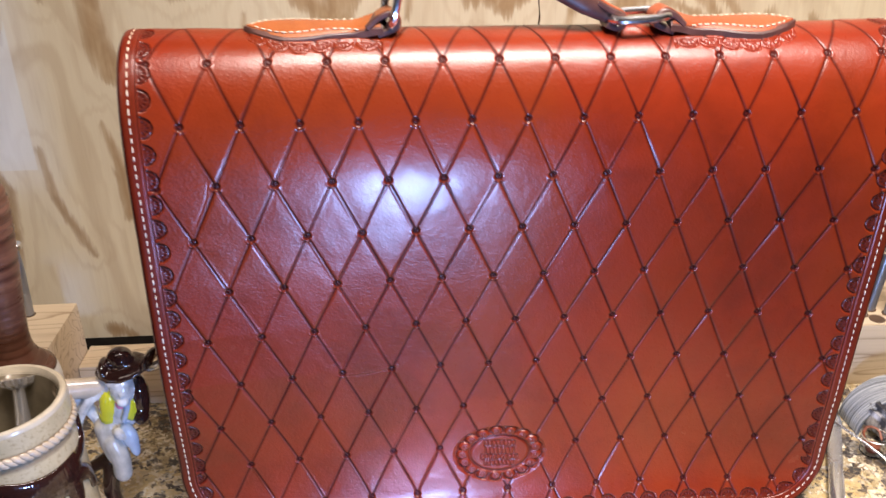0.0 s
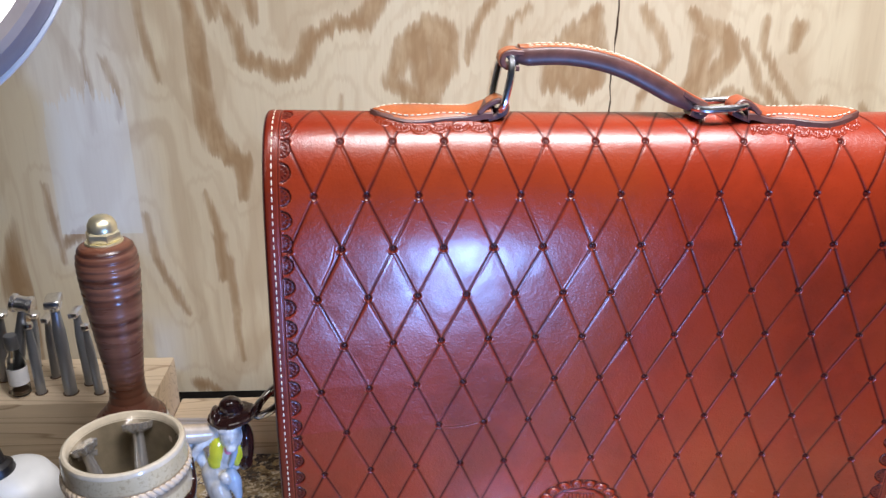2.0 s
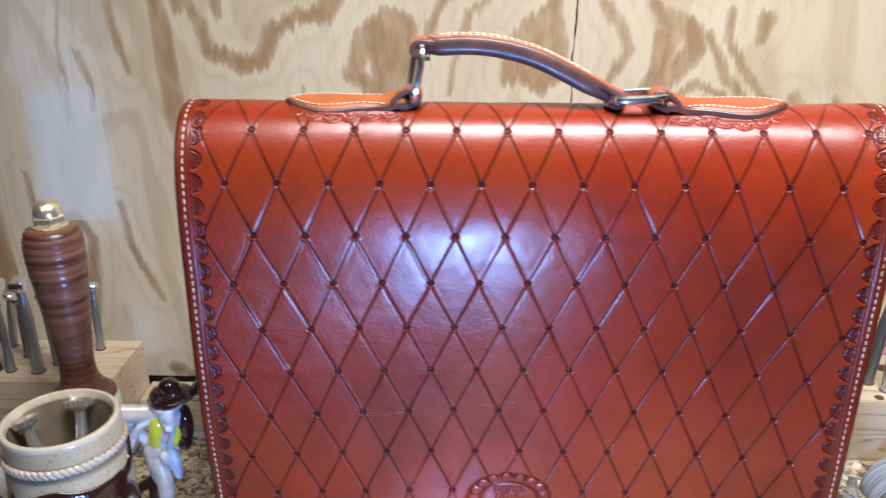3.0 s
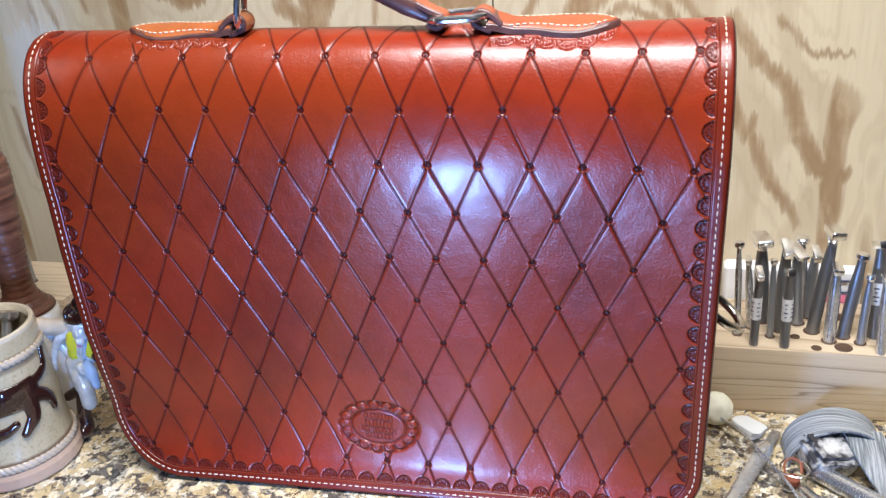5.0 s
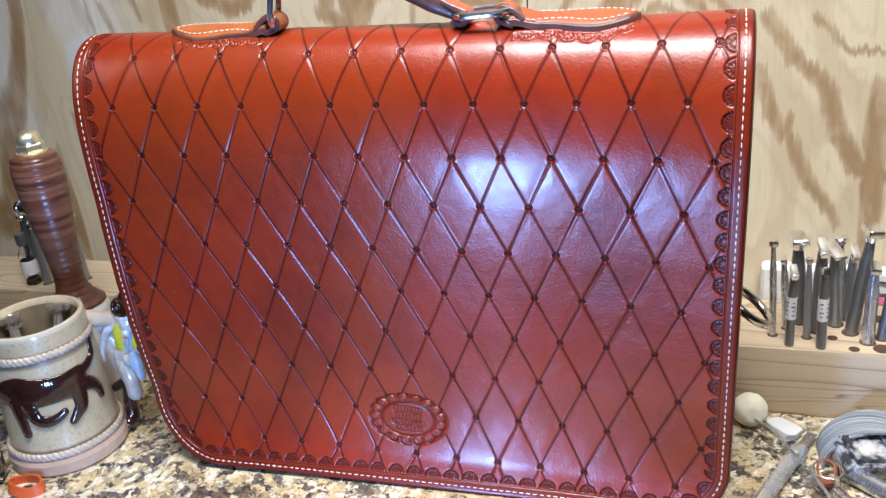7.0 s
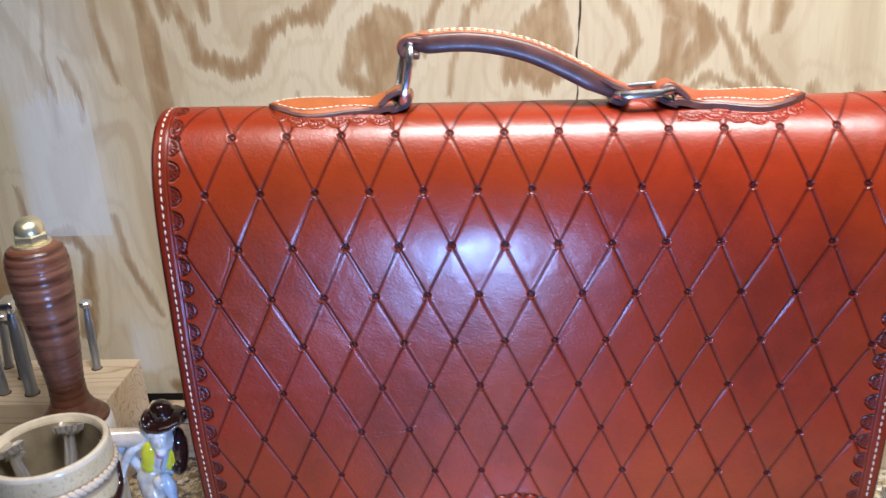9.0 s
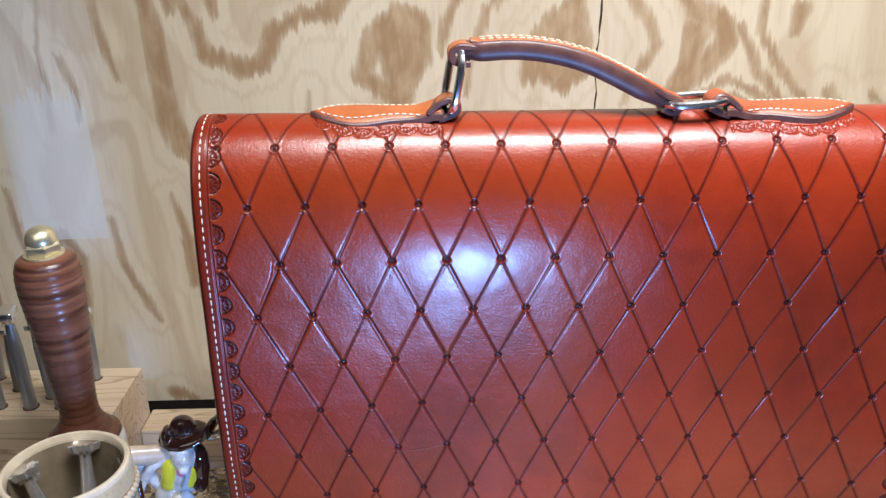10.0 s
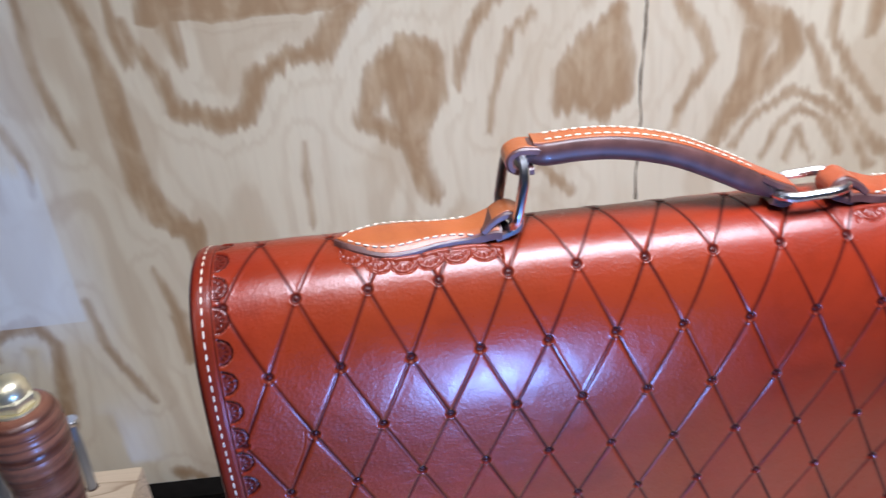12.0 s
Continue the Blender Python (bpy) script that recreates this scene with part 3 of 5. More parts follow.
BOW_Z = (0.875, 0.910, 0.943, 0.976, 1.010, 1.045, 1.080, 1.113, 1.146, 1.180, 1.215)
BOW_LOW_END = (0.000, 0.007, 0.0105, 0.0160, 0.0195, 0.0196, 0.0170, 0.0135, 0.0112, 0.0105, 0.0100)
BOW_HIGH_END = (0.005, 0.012, 0.0165, 0.0190, 0.0192, 0.0182, 0.0166, 0.0145, 0.0118, 0.0080, 0.0030)


def bow(x, z):
    """How far the two ends of the flap stand forward of its middle, and how far they are drawn up."""
    near, far = np.clip((0.02 - x) / 0.1985, 0, 2) ** 2, np.clip((x - 0.14) / 0.1268, 0, 2) ** 2
    up = 0.0022 * (near + far) * np.clip((z - 1.0) / 0.1, 0, 1)
    return near * np.interp(z, BOW_Z, BOW_LOW_END) + far * np.interp(z, BOW_Z, BOW_HIGH_END), up


def flap_point(x, s, lift=0.0):
    """A place on the flap, its profile at arc length s, with the normal."""
    y, z = np.interp(s, _len, _fine[:, 0]), np.interp(s, _len, _fine[:, 1])
    e = 0.002
    ty = np.interp(s + e, _len, _fine[:, 0]) - np.interp(s - e, _len, _fine[:, 0])
    tz = np.interp(s + e, _len, _fine[:, 1]) - np.interp(s - e, _len, _fine[:, 1])
    ln = np.hypot(ty, tz) + 1e-12
    ny, nz = tz / ln, -ty / ln
    forth, up = bow(x, z)
    return np.stack([x + 0 * s, y - forth * np.clip((0.556 - y) / 0.04, 0, 1) + ny * lift, z + up + nz * lift], -1)


def edge_distance(x, s):
    """Distance inwards from the flap's outline, and the way along it."""
    s = s + CUT * (x - 0.0413)
    dl, dr, db = x - XL, XR - x, S_END - s
    d = np.minimum(np.minimum(dl, dr), db)
    way = np.where(db <= np.minimum(dl, dr), 1.0 + (x - XL), s)
    for sign, r in zip((-1, 1), CORNER):
        cx = XL + r if sign < 0 else XR - r
        inside = ((x - cx) * sign > 0) & (s > S_END - r)
        d = np.where(inside, r - np.hypot(x - cx, s - (S_END - r)), d)
        ang = np.arctan2(s - (S_END - r), np.abs(x - cx))
        way = np.where(inside, 3.0 + ang * (r - 0.0125), way)
    return d, way


def shells(d, way, base, pitch, size):
    """A row of half-round shell stamps: depth and darkening."""
    a = (way / pitch - np.floor(way / pitch) - 0.5) * pitch
    b = d - base
    rr = np.hypot(a, b * 0.95)
    ang = np.arctan2(a, np.maximum(b, 1e-6))
    inside = (b > 0) & (rr < size)
    ridge = 0.5 + 0.5 * np.cos(ang * 11)
    ring = 0.5 + 0.5 * np.cos(rr / size * 12)
    depth = np.where(inside, 0.00055 + 0.0005 * ridge * (rr > size * 0.3) * ring + 0.0003 * (rr > size * 0.82), 0)
    dark = np.where(inside, 0.55 + 0.30 * ridge * ring + 0.2 * (rr > size * 0.85), 0)
    return depth, dark


TABS = ((-0.1150, 1), (0.2035, -1))       # tip of each handle tab, and which way it points
TAB_Y, TAB_WIDE = 0.5150, 0.0108
TAB_SHAPE = ((0.0, 0.0), (0.004, 0.30), (0.010, 0.60), (0.019, 0.90), (0.027, 1.0), (0.038, 0.93), (0.050, 0.74), (0.062, 0.66), (0.072, 0.72), (0.080, 0.84))
OVAL = (0.0357, float(np.interp(-0.9333, -_fine[400:, 1], _len[400:])), 0.0222, 0.0150)


def relief(x, s):
    """Depth of the carving (metres, inwards) and how far antiquing, edge dye and painted shade darken it."""
    d, way = edge_distance(x, s)
    u, w = (x - X0) / PX, (s - S1) / (2 * PS)
    ln = 1 / math.hypot(1 / PX, 1 / (2 * PS))
    fa, fb = u - w, u + w
    da, db = np.abs(fa - np.round(fa)) * ln, np.abs(fb - np.round(fb)) * ln
    line = np.minimum(da, db)
    k0 = np.round((s - S1) / PS)
    xs = X0 + np.where(np.mod(k0, 2) == 1, PX / 2, 0)
    nx = x - xs - np.round((x - xs) / PX) * PX
    node = np.hypot(nx, s - S1 - k0 * PS)
    ox, os_, oa, ob = OVAL
    oval = np.hypot((x - ox) / oa, (s - os_) / ob)
    oang = np.arctan2((s - os_) / ob, (x - ox) / oa)
    field = (d > 0.0104) & (oval > 1.46)
    depth = np.where(field, 0.00024 * np.exp(-(line / 0.00064) ** 4), 0)
    tint = 0.78 + 0.14 * np.sin(x * 95 + 2 * np.sin(s * 60)) * np.sin(s * 83 + x * 40)
    dark = np.where(field, tint * np.exp(-(line / 0.00085) ** 2), 0)
    pit = field & (node < 0.0040)
    bowl = np.clip((0.0026 - node) / 0.0010, 0, 1)
    depth = np.where(pit, np.maximum(depth, 0.0009 * bowl) - 0.0005 * np.exp(-(node / 0.0008) ** 2) - 0.00034 * np.exp(-((node - 0.0031) / 0.0005) ** 2) * np.clip((s - S1 - k0 * PS) / 0.0030, 0, 1), depth)
    dark = np.where(pit, np.maximum(dark, (0.74 + 0.2 * np.exp(-((node - 0.0012) / 0.0005) ** 2)) * np.clip((0.0027 - node) / 0.0006, 0, 1)), dark)
    # every diamond lies a little differently
    ia, ib = np.floor(fa), np.floor(fb)
    cu, cw = (ia + ib + 1) / 2, (ib - ia) / 2
    tip_x, tip_s = [np.mod(np.sin(ia * p + ib * q) * 43758.5453, 1) - 0.5 for p, q in ((12.9898, 78.233), (39.346, 11.135))]
    depth = depth + np.where(field, 0.026 * tip_x * (u - cu) * PX + 0.030 * tip_s * (w - cw) * 2 * PS, 0) * np.clip(line / 0.002, 0, 1)
    pillow = np.clip(line / 0.008, 0, 1)
    depth = depth - np.where(field, 0.00010 * pillow * pillow * (3 - 2 * pillow), 0)
    # scratches
    for x_a, z_a, x_b, z_b, bend in ((-0.0690, 1.0055, -0.0330, 1.0085, 0.0012), (-0.1374, 1.1461, -0.1453, 1.1209, -0.0010)):
        s_a, s_b = [float(np.interp(-q, -_fine[400:, 1], _len[400:])) for q in (z_a, z_b)]
        ux, us = x_b - x_a, s_b - s_a
        l2 = ux * ux + us * us
        q = ((x - x_a) * ux + (s - s_a) * us) / l2
        off = ((x - x_a) * us - (s - s_a) * ux) / math.sqrt(l2) + bend * np.sin(q * math.pi * 1.3)
        nick = np.exp(-(off / 0.00035) ** 2) * ((q > 0) & (q < 1))
        depth = depth + 0.00022 * nick - 0.00012 * np.exp(-((off - 0.0007) / 0.0005) ** 2) * ((q > 0) & (q < 1))
    sd, sk = shells(d, way, 0.0094, 0.0146, 0.0063)
    band = (d > 0.009) & (d < 0.0182) & (sd > 0)
    depth, dark = np.where(band, sd, depth), np.where(band, sk, dark)
    cut = np.exp(-((d - 0.0085) / 0.0005) ** 2)
    depth, dark = depth + 0.0007 * cut, np.maximum(dark, 0.8 * cut)
    # border strip: edge dye, deepened to paint in the shade along the lower edge
    strip = np.clip((0.0084 - d) / 0.001, 0, 1)
    dark = np.maximum(dark, 0.36 * strip)
    depth = depth + 0.0009 * np.clip((0.0028 - d) / 0.0028, 0, 1) ** 2
    dark = np.maximum(dark, np.clip((0.0016 - d) / 0.0012, 0, 1) * 0.9)
    # maker's oval with its scalloped surround
    scallop = oang / (2 * math.pi) * 17
    across = (scallop - np.floor(scallop) - 0.5) * 2 * math.pi / 17 * np.hypot(oa * np.sin(oang), ob * np.cos(oang)) * 1.2
    outward = (oval - 1.17) * np.hypot(oa * np.cos(oang), ob * np.sin(oang))
    bead = np.hypot(across, outward * 0.95)
    rim = (oval >= 1.0) & (oval < 1.46)
    lobe = np.clip(1 - (bead / 0.0033) ** 2, 0, 1)
    ditch = np.exp(-((bead - 0.0043) / 0.0007) ** 2) * (outward > -0.001)
    eye = np.exp(-((bead - 0.0012) / 0.0005) ** 2)
    depth = np.where(rim, 0.0003 - 0.0012 * np.sqrt(lobe) + 0.0011 * ditch + 0.0005 * eye, depth)
    dark = np.where(rim, 0.12 + 0.48 * ditch + 0.30 * eye, dark)
    face = oval < 1.0
    moat = np.exp(-((oval - 0.96) / 0.06) ** 2)
    depth = np.where(face, 0.0002 + 0.0009 * moat, depth)
    dark = np.where(face, 0.10 + 0.45 * moat, dark)
    # lines of lettering, worn past reading
    for k, (row, half, tall) in enumerate(((-0.0078, 0.0105, 0.0017), (-0.0016, 0.0098, 0.0024), (0.0034, 0.0125, 0.0014), (0.0082, 0.0100, 0.0014))):
        slant = s - os_ - row - 0.05 * (x - ox)
        inside = face & (np.abs(slant) < tall + 0.0008) & (np.abs(x - ox) < half + 0.0008)
        bar = face & (np.abs(slant) < tall) & (np.abs(x - ox) < half) & (np.mod(x * 360 + k * 0.4, 1) < 0.66)
        depth = np.where(inside, 0.0008, depth)
        dark = np.where(inside, 0.36, dark)
        depth = np.where(bar, -0.0002, depth)
        dark = np.where(bar, 0.06, dark)
    # shell stamps under the two handle tabs
    top = _fine[:, 1] > 1.17
    for tip, way_on in TABS:
        q = (x - tip) * way_on
        edge = TAB_Y - TAB_WIDE * np.interp(q, *zip(*TAB_SHAPE)) + bow(x, 1.215)[0]
        base = np.interp(-edge, -_fine[top][:, 0], _len[top]) + 0.0012
        sd, sk = shells(s - base, q, 0.0, 0.0122, 0.0072)
        here = (q > 0.002) & (q < 0.076) & (s > base) & (s < base + 0.0074) & (sd > 0)
        depth, dark = np.where(here, 1.5 * sd, depth), np.where(here, 0.30 * sk, dark)
    return depth, np.clip(dark, 0, 1)


def build_briefcase():
    bag = thing("briefcase", "reddish-brown leather briefcase with a diamond-tooled flap, standing upright", "briefcase")
    nx, ns = 960, 800
    s = np.linspace(S_START, S_END, ns)
    ins_l, ins_r = [np.where(s > S_END - r, r - np.sqrt(np.maximum(r ** 2 - (s - (S_END - r)) ** 2, 0)), 0) for r in CORNER]
    u = np.linspace(0, 1, nx)
    x = (XL + ins_l)[:, None] + u[None, :] * (XR - XL - ins_l - ins_r)[:, None]
    ss = np.repeat(s[:, None], nx, 1) - CUT * (x - 0.0413)
    depth, dark = relief(x, ss)
    wave = 0.00016 * np.sin(x * 41 + 1.3 * np.sin(ss * 33)) * np.sin(ss * 47 + 2.0 * np.sin(x * 29)) + 0.00003 * np.sin(x * 170 + 3 * np.sin(ss * 90)) * np.sin(ss * 210 + 2 * np.sin(x * 120))
    v = flap_point(x, ss, -depth + wave).reshape(-1, 3)
    idx = np.arange(nx * ns).reshape(ns, nx)
    q = np.stack([idx[:-1, :-1], idx[1:, :-1], idx[1:, 1:], idx[:-1, 1:]], -1).reshape(-1, 4)
    me = bpy.data.meshes.new("flap")
    me.vertices.add(len(v))
    me.vertices.foreach_set("co", v.astype("f").ravel())
    me.loops.add(q.size)
    me.loops.foreach_set("vertex_index", q.astype("i").ravel())
    me.polygons.add(len(q))
    me.polygons.foreach_set("loop_start", np.arange(0, q.size, 4, dtype="i"))
    me.update(calc_edges=True)
    me.validate()
    me.shade_smooth()
    a = me.attributes.new("antique_shade", "FLOAT", "POINT")
    a.data.foreach_set("value", dark.astype("f").ravel())
    me.materials.append(M_FLAP)
    flap = new("flap", me)
    flap.parent = bag
    flap["label"] = "flap tooled with diamonds, shell border and a maker's oval"

    # burnished cut edge: a strip along both ends and the bottom
    def outline(inn):
        """The flap's outline, drawn in by inn."""
        cl, cr = CORNER
        rl, rr = cl - inn, cr - inn
        p = [(XL + inn, t) for t in np.linspace(S_START, S_END - cl, 160)]
        p += [(XL + cl - rl * math.cos(t), S_END - cl + rl * math.sin(t)) for t in np.linspace(0, math.pi / 2, 40)[1:]]
        p += [(t, S_END - inn) for t in np.linspace(XL + cl, XR - cr, 160)[1:]]
        p += [(XR - cr + rr * math.sin(t), S_END - cr + rr * math.cos(t)) for t in np.linspace(0, math.pi / 2, 40)[1:]]
        return p + [(XR - inn, t) for t in np.linspace(S_END - cr, S_START, 160)[1:]]

    path = outline(0.0)
    path = np.array(path)
    path[:, 1] -= CUT * (path[:, 0] - 0.0413)
    rows = [flap_point(path[:, 0], path[:, 1], lift) for lift in (-0.0009, -0.0022, -0.0040, -0.0052)]
    grow = (0.0, 0.0009, 0.0009, -0.0004)
    cx = (XL + XR) / 2
    verts, faces, n = [], [], len(path)
    for r, g in zip(rows, grow):
        r = r.copy()
        r[:, 0] += np.sign(r[:, 0] - cx) * g
        verts += [tuple(p) for p in r]
    for k in range(3):
        faces += [(k * n + i, k * n + i + 1, (k + 1) * n + i + 1, (k + 1) * n + i) for i in range(n - 1)]
    obj("flap_edge", verts, faces, M_EDGE, bag, "dark burnished leather edge")
    gx = np.linspace(XL + 0.001, XR - 0.001, 24)
    gs = np.linspace(S_START + 0.006, S_END - 0.007, 90)
    lin = [tuple(flap_point(np.array(a), np.array(b), -0.0050)) for b in gs for a in (XL + np.interp(b, [S_END - 0.05, S_END], [0.001, 0.03]) + (gx - XL) * (1 - np.interp(b, [S_END - 0.05, S_END], [0.0, 0.12])))]
    obj("flap_lining", lin, [(r * 24 + c, r * 24 + c + 1, r * 24 + c + 25, r * 24 + c + 24) for r in range(89) for c in range(23)], M_BODY, bag)

    # stitches along the edge
    line = outline(0.0046)
    line = np.array(line)
    line[:, 1] -= CUT * (line[:, 0] - 0.0413)
    world_line = flap_point(line[:, 0], line[:, 1], -0.0001)
    part("stitching", stitches(world_line, 0.0050, 0.0035, 0.00044), M_CORD, flap, "cream waxed thread")
    build_body(bag)
    build_handle(bag)
    pivot = Vector((0.0413, 0.4908, 1.1075))
    bag.matrix_world = Matrix.Translation(pivot) @ Matrix.Rotation(TURN, 4, "Z") @ Matrix.Rotation(TILT, 4, "Y") @ Matrix.Translation(-pivot)


def stitches(line, pitch, length, radius):
    line = np.asarray(line, float)
    at = np.r_[0, np.cumsum(np.linalg.norm(np.diff(line, axis=0), axis=1))]
    b = bmesh.new()
    rng = random.Random(4)
    for k in range(int(at[-1] / pitch)):
        c = (k + 0.5) * pitch
        h = length / 2 * rng.uniform(0.9, 1.06)
        p = [Vector([np.interp(c + o, at, line[:, i]) for i in range(3)]) for o in (-h, -h * 0.7, 0, h * 0.7, h)]
        t = (p[-1] - p[0]).normalized()
        side = t.orthogonal().normalized()
        up = t.cross(side)
        rings = [[b.verts.new(q + (side * math.cos(w) + up * math.sin(w)) * radius * f) for w in (0, 1.05, 2.09, 3.14, 4.19, 5.24)] for q, f in zip(p, (0.3, 0.9, 1.1, 0.9, 0.3))]
        for lo, hi in zip(rings, rings[1:]):
            for j in range(6):
                b.faces.new((lo[j], lo[(j + 1) % 6], hi[(j + 1) % 6], hi[j]))
        b.faces.new(rings[0][::-1])
        b.faces.new(rings[-1])
    return b


def extruded(profile, x0, x1, bevel=0.0015):
    """A form from a (y, z) outline drawn out along x."""
    b = plate_bm([(y, z) for y, z in profile], x1 - x0, bevel)
    b.transform(Matrix(((0, 0, 1, x0), (1, 0, 0, 0), (0, 1, 0, 0), (0, 0, 0, 1))))
    return b


def build_body(bag):
    side = [(0.506, TOP + 0.008), (0.552, TOP + 0.008), (0.5590, 1.150), (0.5555, 1.180), (0.545, 1.203), (0.530, 1.2125), (0.515, 1.211), (0.503, 1.203), (0.494, 1.190), (0.4915, 1.165),
            (0.4990, 1.08), (0.5040, 1.0), (0.5040, 0.93)]
    part("body", extruded(side, XL + 0.010, XR - 0.010, 0.003), M_BODY, bag, "dark red-brown leather body")
    back = []
    r, x0, x1, z0, z1 = 0.03, XL - 0.001, XR + 0.0025, TOP + 0.007, 1.172
    for cx, cz, a0 in ((x1 - r, z1 - 0.004, 0), (x0 + r, z1 - 0.004, 90), (x0 + r, z0 + r, 180), (x1 - r, z0 + r, 270)):
        rr = 0.004 if a0 < 180 else r
        ccx = (x1 - rr if a0 in (0, 270) else x0 + rr)
        back += [(ccx + rr * math.cos(radians(a0 + 15 * i)), cz + rr * math.sin(radians(a0 + 15 * i))) for i in range(7)]
    b = plate_bm(back, 0.005, 0.001, Matrix(((1, 0, 0, 0), (0, 0, 1, 0.5600), (0, 1, 0, 0), (0, 0, 0, 1))))
    part("back_panel", b, M_BODY, bag, "dark burgundy back panel")
    for sign, x, z in ((-1, XL + 0.010, 1.020), (1, XR - 0.010, 1.038)):
        tab = smooth_path([(x - sign * 0.001, 0.530, z + 0.024), (x + sign * 0.0035, 0.530, z + 0.010), (x + sign * 0.0055, 0.530, z + 0.003), (x + sign * 0.0035, 0.530, z - 0.004), (x - sign * 0.001, 0.530, z - 0.018)], 14)
        part("ring_tab", tube_bm(tab, 0.0085, section=[(-1, -0.12), (1, -0.12), (1, 0.12), (-1, 0.12)]), M_BODY, bag, "folded leather ring tab")
        ring = []
        for i in range(40):
            a = 2 * math.pi * i / 40
            out = 0.0150 * math.cos(a) * (1.0 if math.cos(a) > 0 else 0.75)
            ring.append((x + sign * (0.0175 + out), 0.530 + 0.0165 * math.sin(a), z - 0.011 - 0.80 * out))
        part("d_ring", tube_bm(ring, 0.0029, 12, True), M_NICKEL, bag, "nickel D-ring")


def tab_outline(length, wide):
    """Handle tab: a pointed tongue with a waist, its fold end at x = length."""
    pts = [tuple(p)[:2] for p in smooth_path([(a * length / 0.080, b * wide, 0) for a, b in TAB_SHAPE], 40)]
    return pts + [(a, -b) for a, b in reversed(pts[1:])]


def draped(outline, x_of, thick, y_mid, rise=0.0040):
    """The tab's outline laid over the top of the flap."""
    top = _fine[(_fine[:, 0] < 0.556) & (_fine[:, 1] > 1.187)]
    order = np.argsort(top[:, 0])

    def height(y):
        return float(np.interp(y, top[order][:, 0], top[order][:, 1]))
    b = bmesh.new()
    # strips across the tab so that it can bend over the crest
    xs = sorted({round(p[0], 5) for p in outline})
    half = {}
    for a, w in outline:
        half[round(a, 5)] = max(half.get(round(a, 5), 0), abs(w))
    m = 9
    lo, hi = [], []
    for a in xs:
        w = half[a]
        row_l, row_h = [], []
        for j in range(m):
            f = 2 * j / (m - 1) - 1
            y = y_mid + f * max(w, 0.0004)
            q = min(1.0, max(0.0, (a - xs[-1] + 0.018) / 0.018))
            z = height(y) - 0.0003 + rise * q * q * (3 - 2 * q)
            e = 0.0012 * max(0, abs(f) - 0.75) / 0.25
            row_l.append(b.verts.new((x_of(a), y, z)))
            row_h.append(b.verts.new((x_of(a), y, z + thick - e)))
        lo.append(row_l)
        hi.append(row_h)
    n = len(xs)
    tops = []
    for i in range(n - 1):
        for j in range(m - 1):
            tops.append(b.faces.new((hi[i][j], hi[i + 1][j], hi[i + 1][j + 1], hi[i][j + 1])))
            b.faces.new((lo[i][j], lo[i][j + 1], lo[i + 1][j + 1], lo[i + 1][j]))
        b.faces.new((lo[i][0], lo[i + 1][0], hi[i + 1][0], hi[i][0]))
        b.faces.new((lo[i][-1], hi[i][-1], hi[i + 1][-1], lo[i + 1][-1]))
    for i in (0, n - 1):
        for j in range(m - 1):
            b.faces.new((lo[i][j], lo[i][j + 1], hi[i][j + 1], hi[i][j]))
    return b, height


def oval_link(centre, along, across, length, width, wire):
    """A chain link: two straights and two half-rounds."""
    a, c = Vector(along).normalized(), Vector(across).normalized()
    r, h = width / 2, length / 2 - width / 2
    pts = []
    for i in range(13):
        t = math.pi * i / 12 - math.pi / 2
        pts.append(Vector(centre) + a * (h + r * math.cos(t)) + c * (r * math.sin(t)))
    for i in range(13):
        t = math.pi * i / 12 + math.pi / 2
        pts.append(Vector(centre) + a * (-h + r * math.cos(t)) + c * (r * math.sin(t)))
    return tube_bm(pts, wire, 10, True)


def fold_bm(points, y_mid, width, thick):
    """A leather strip bent round a ring: its run in (x, z), its width along y."""
    pts = smooth_path([(x, y_mid, z) for x, z in points], 30)
    b = bmesh.new()
    rows = []
    for i, p in enumerate(pts):
        t = (pts[min(i + 1, 29)] - pts[max(i - 1, 0)]).normalized()
        nrm = Vector((-t.z, 0, t.x))
        h, r = thick / 2, thick * 0.22
        out = [(-width / 2, -h + r), (-width / 2 + r, -h), (width / 2 - r, -h), (width / 2, -h + r), (width / 2, h - r), (width / 2 - r, h), (-width / 2 + r, h), (-width / 2, h - r)]
        rows.append([b.verts.new(p + Vector((0, w, 0)) + nrm * q) for w, q in out])
    for lo, hi in zip(rows, rows[1:]):
        for j in range(8):
            b.faces.new((lo[j], lo[(j + 1) % 8], hi[(j + 1) % 8], hi[j]))
    b.faces.new(rows[0][::-1])
    b.faces.new(rows[-1])
    return b


def fold(name, parent, cx, cz, side, slope, y_mid, width, r=0.0044, thick=0.0036, back=0.016):
    """Leather folded round a ring's bar at (cx, cz); side: +1 when the fold bulges to +x, slope: how the two ends run off."""
    run = [(-back, 0.0036 - slope * back), (-0.0060, 0.0046 - slope * 0.004), (0.0, r), (r * 0.80, r * 0.62), (r, 0.0), (r * 0.80, -r * 0.62), (0.0, -r), (-0.0060, -r - slope * 0.004)]
    strip = part(name, fold_bm([(cx + side * u, cz + v) for u, v in run], y_mid, width, thick), M_EDGE, parent, "dark leather fold round the ring")
    o = thick / 2 + 0.0003
    skin = [(-back * 0.8, 0.0038 + o - slope * back * 0.8), (-0.0060, 0.0046 + o - slope * 0.004), (0.0, r + o), ((r + o) * 0.78, (r + o) * 0.62), (r + o, 0.0), ((r + o) * 0.78, -(r + o) * 0.62)]
    part("fold_face", fold_bm([(cx + side * u, cz + v) for u, v in skin], y_mid, width - 0.0022, 0.0006), M_TAB, strip, "tan leather face")


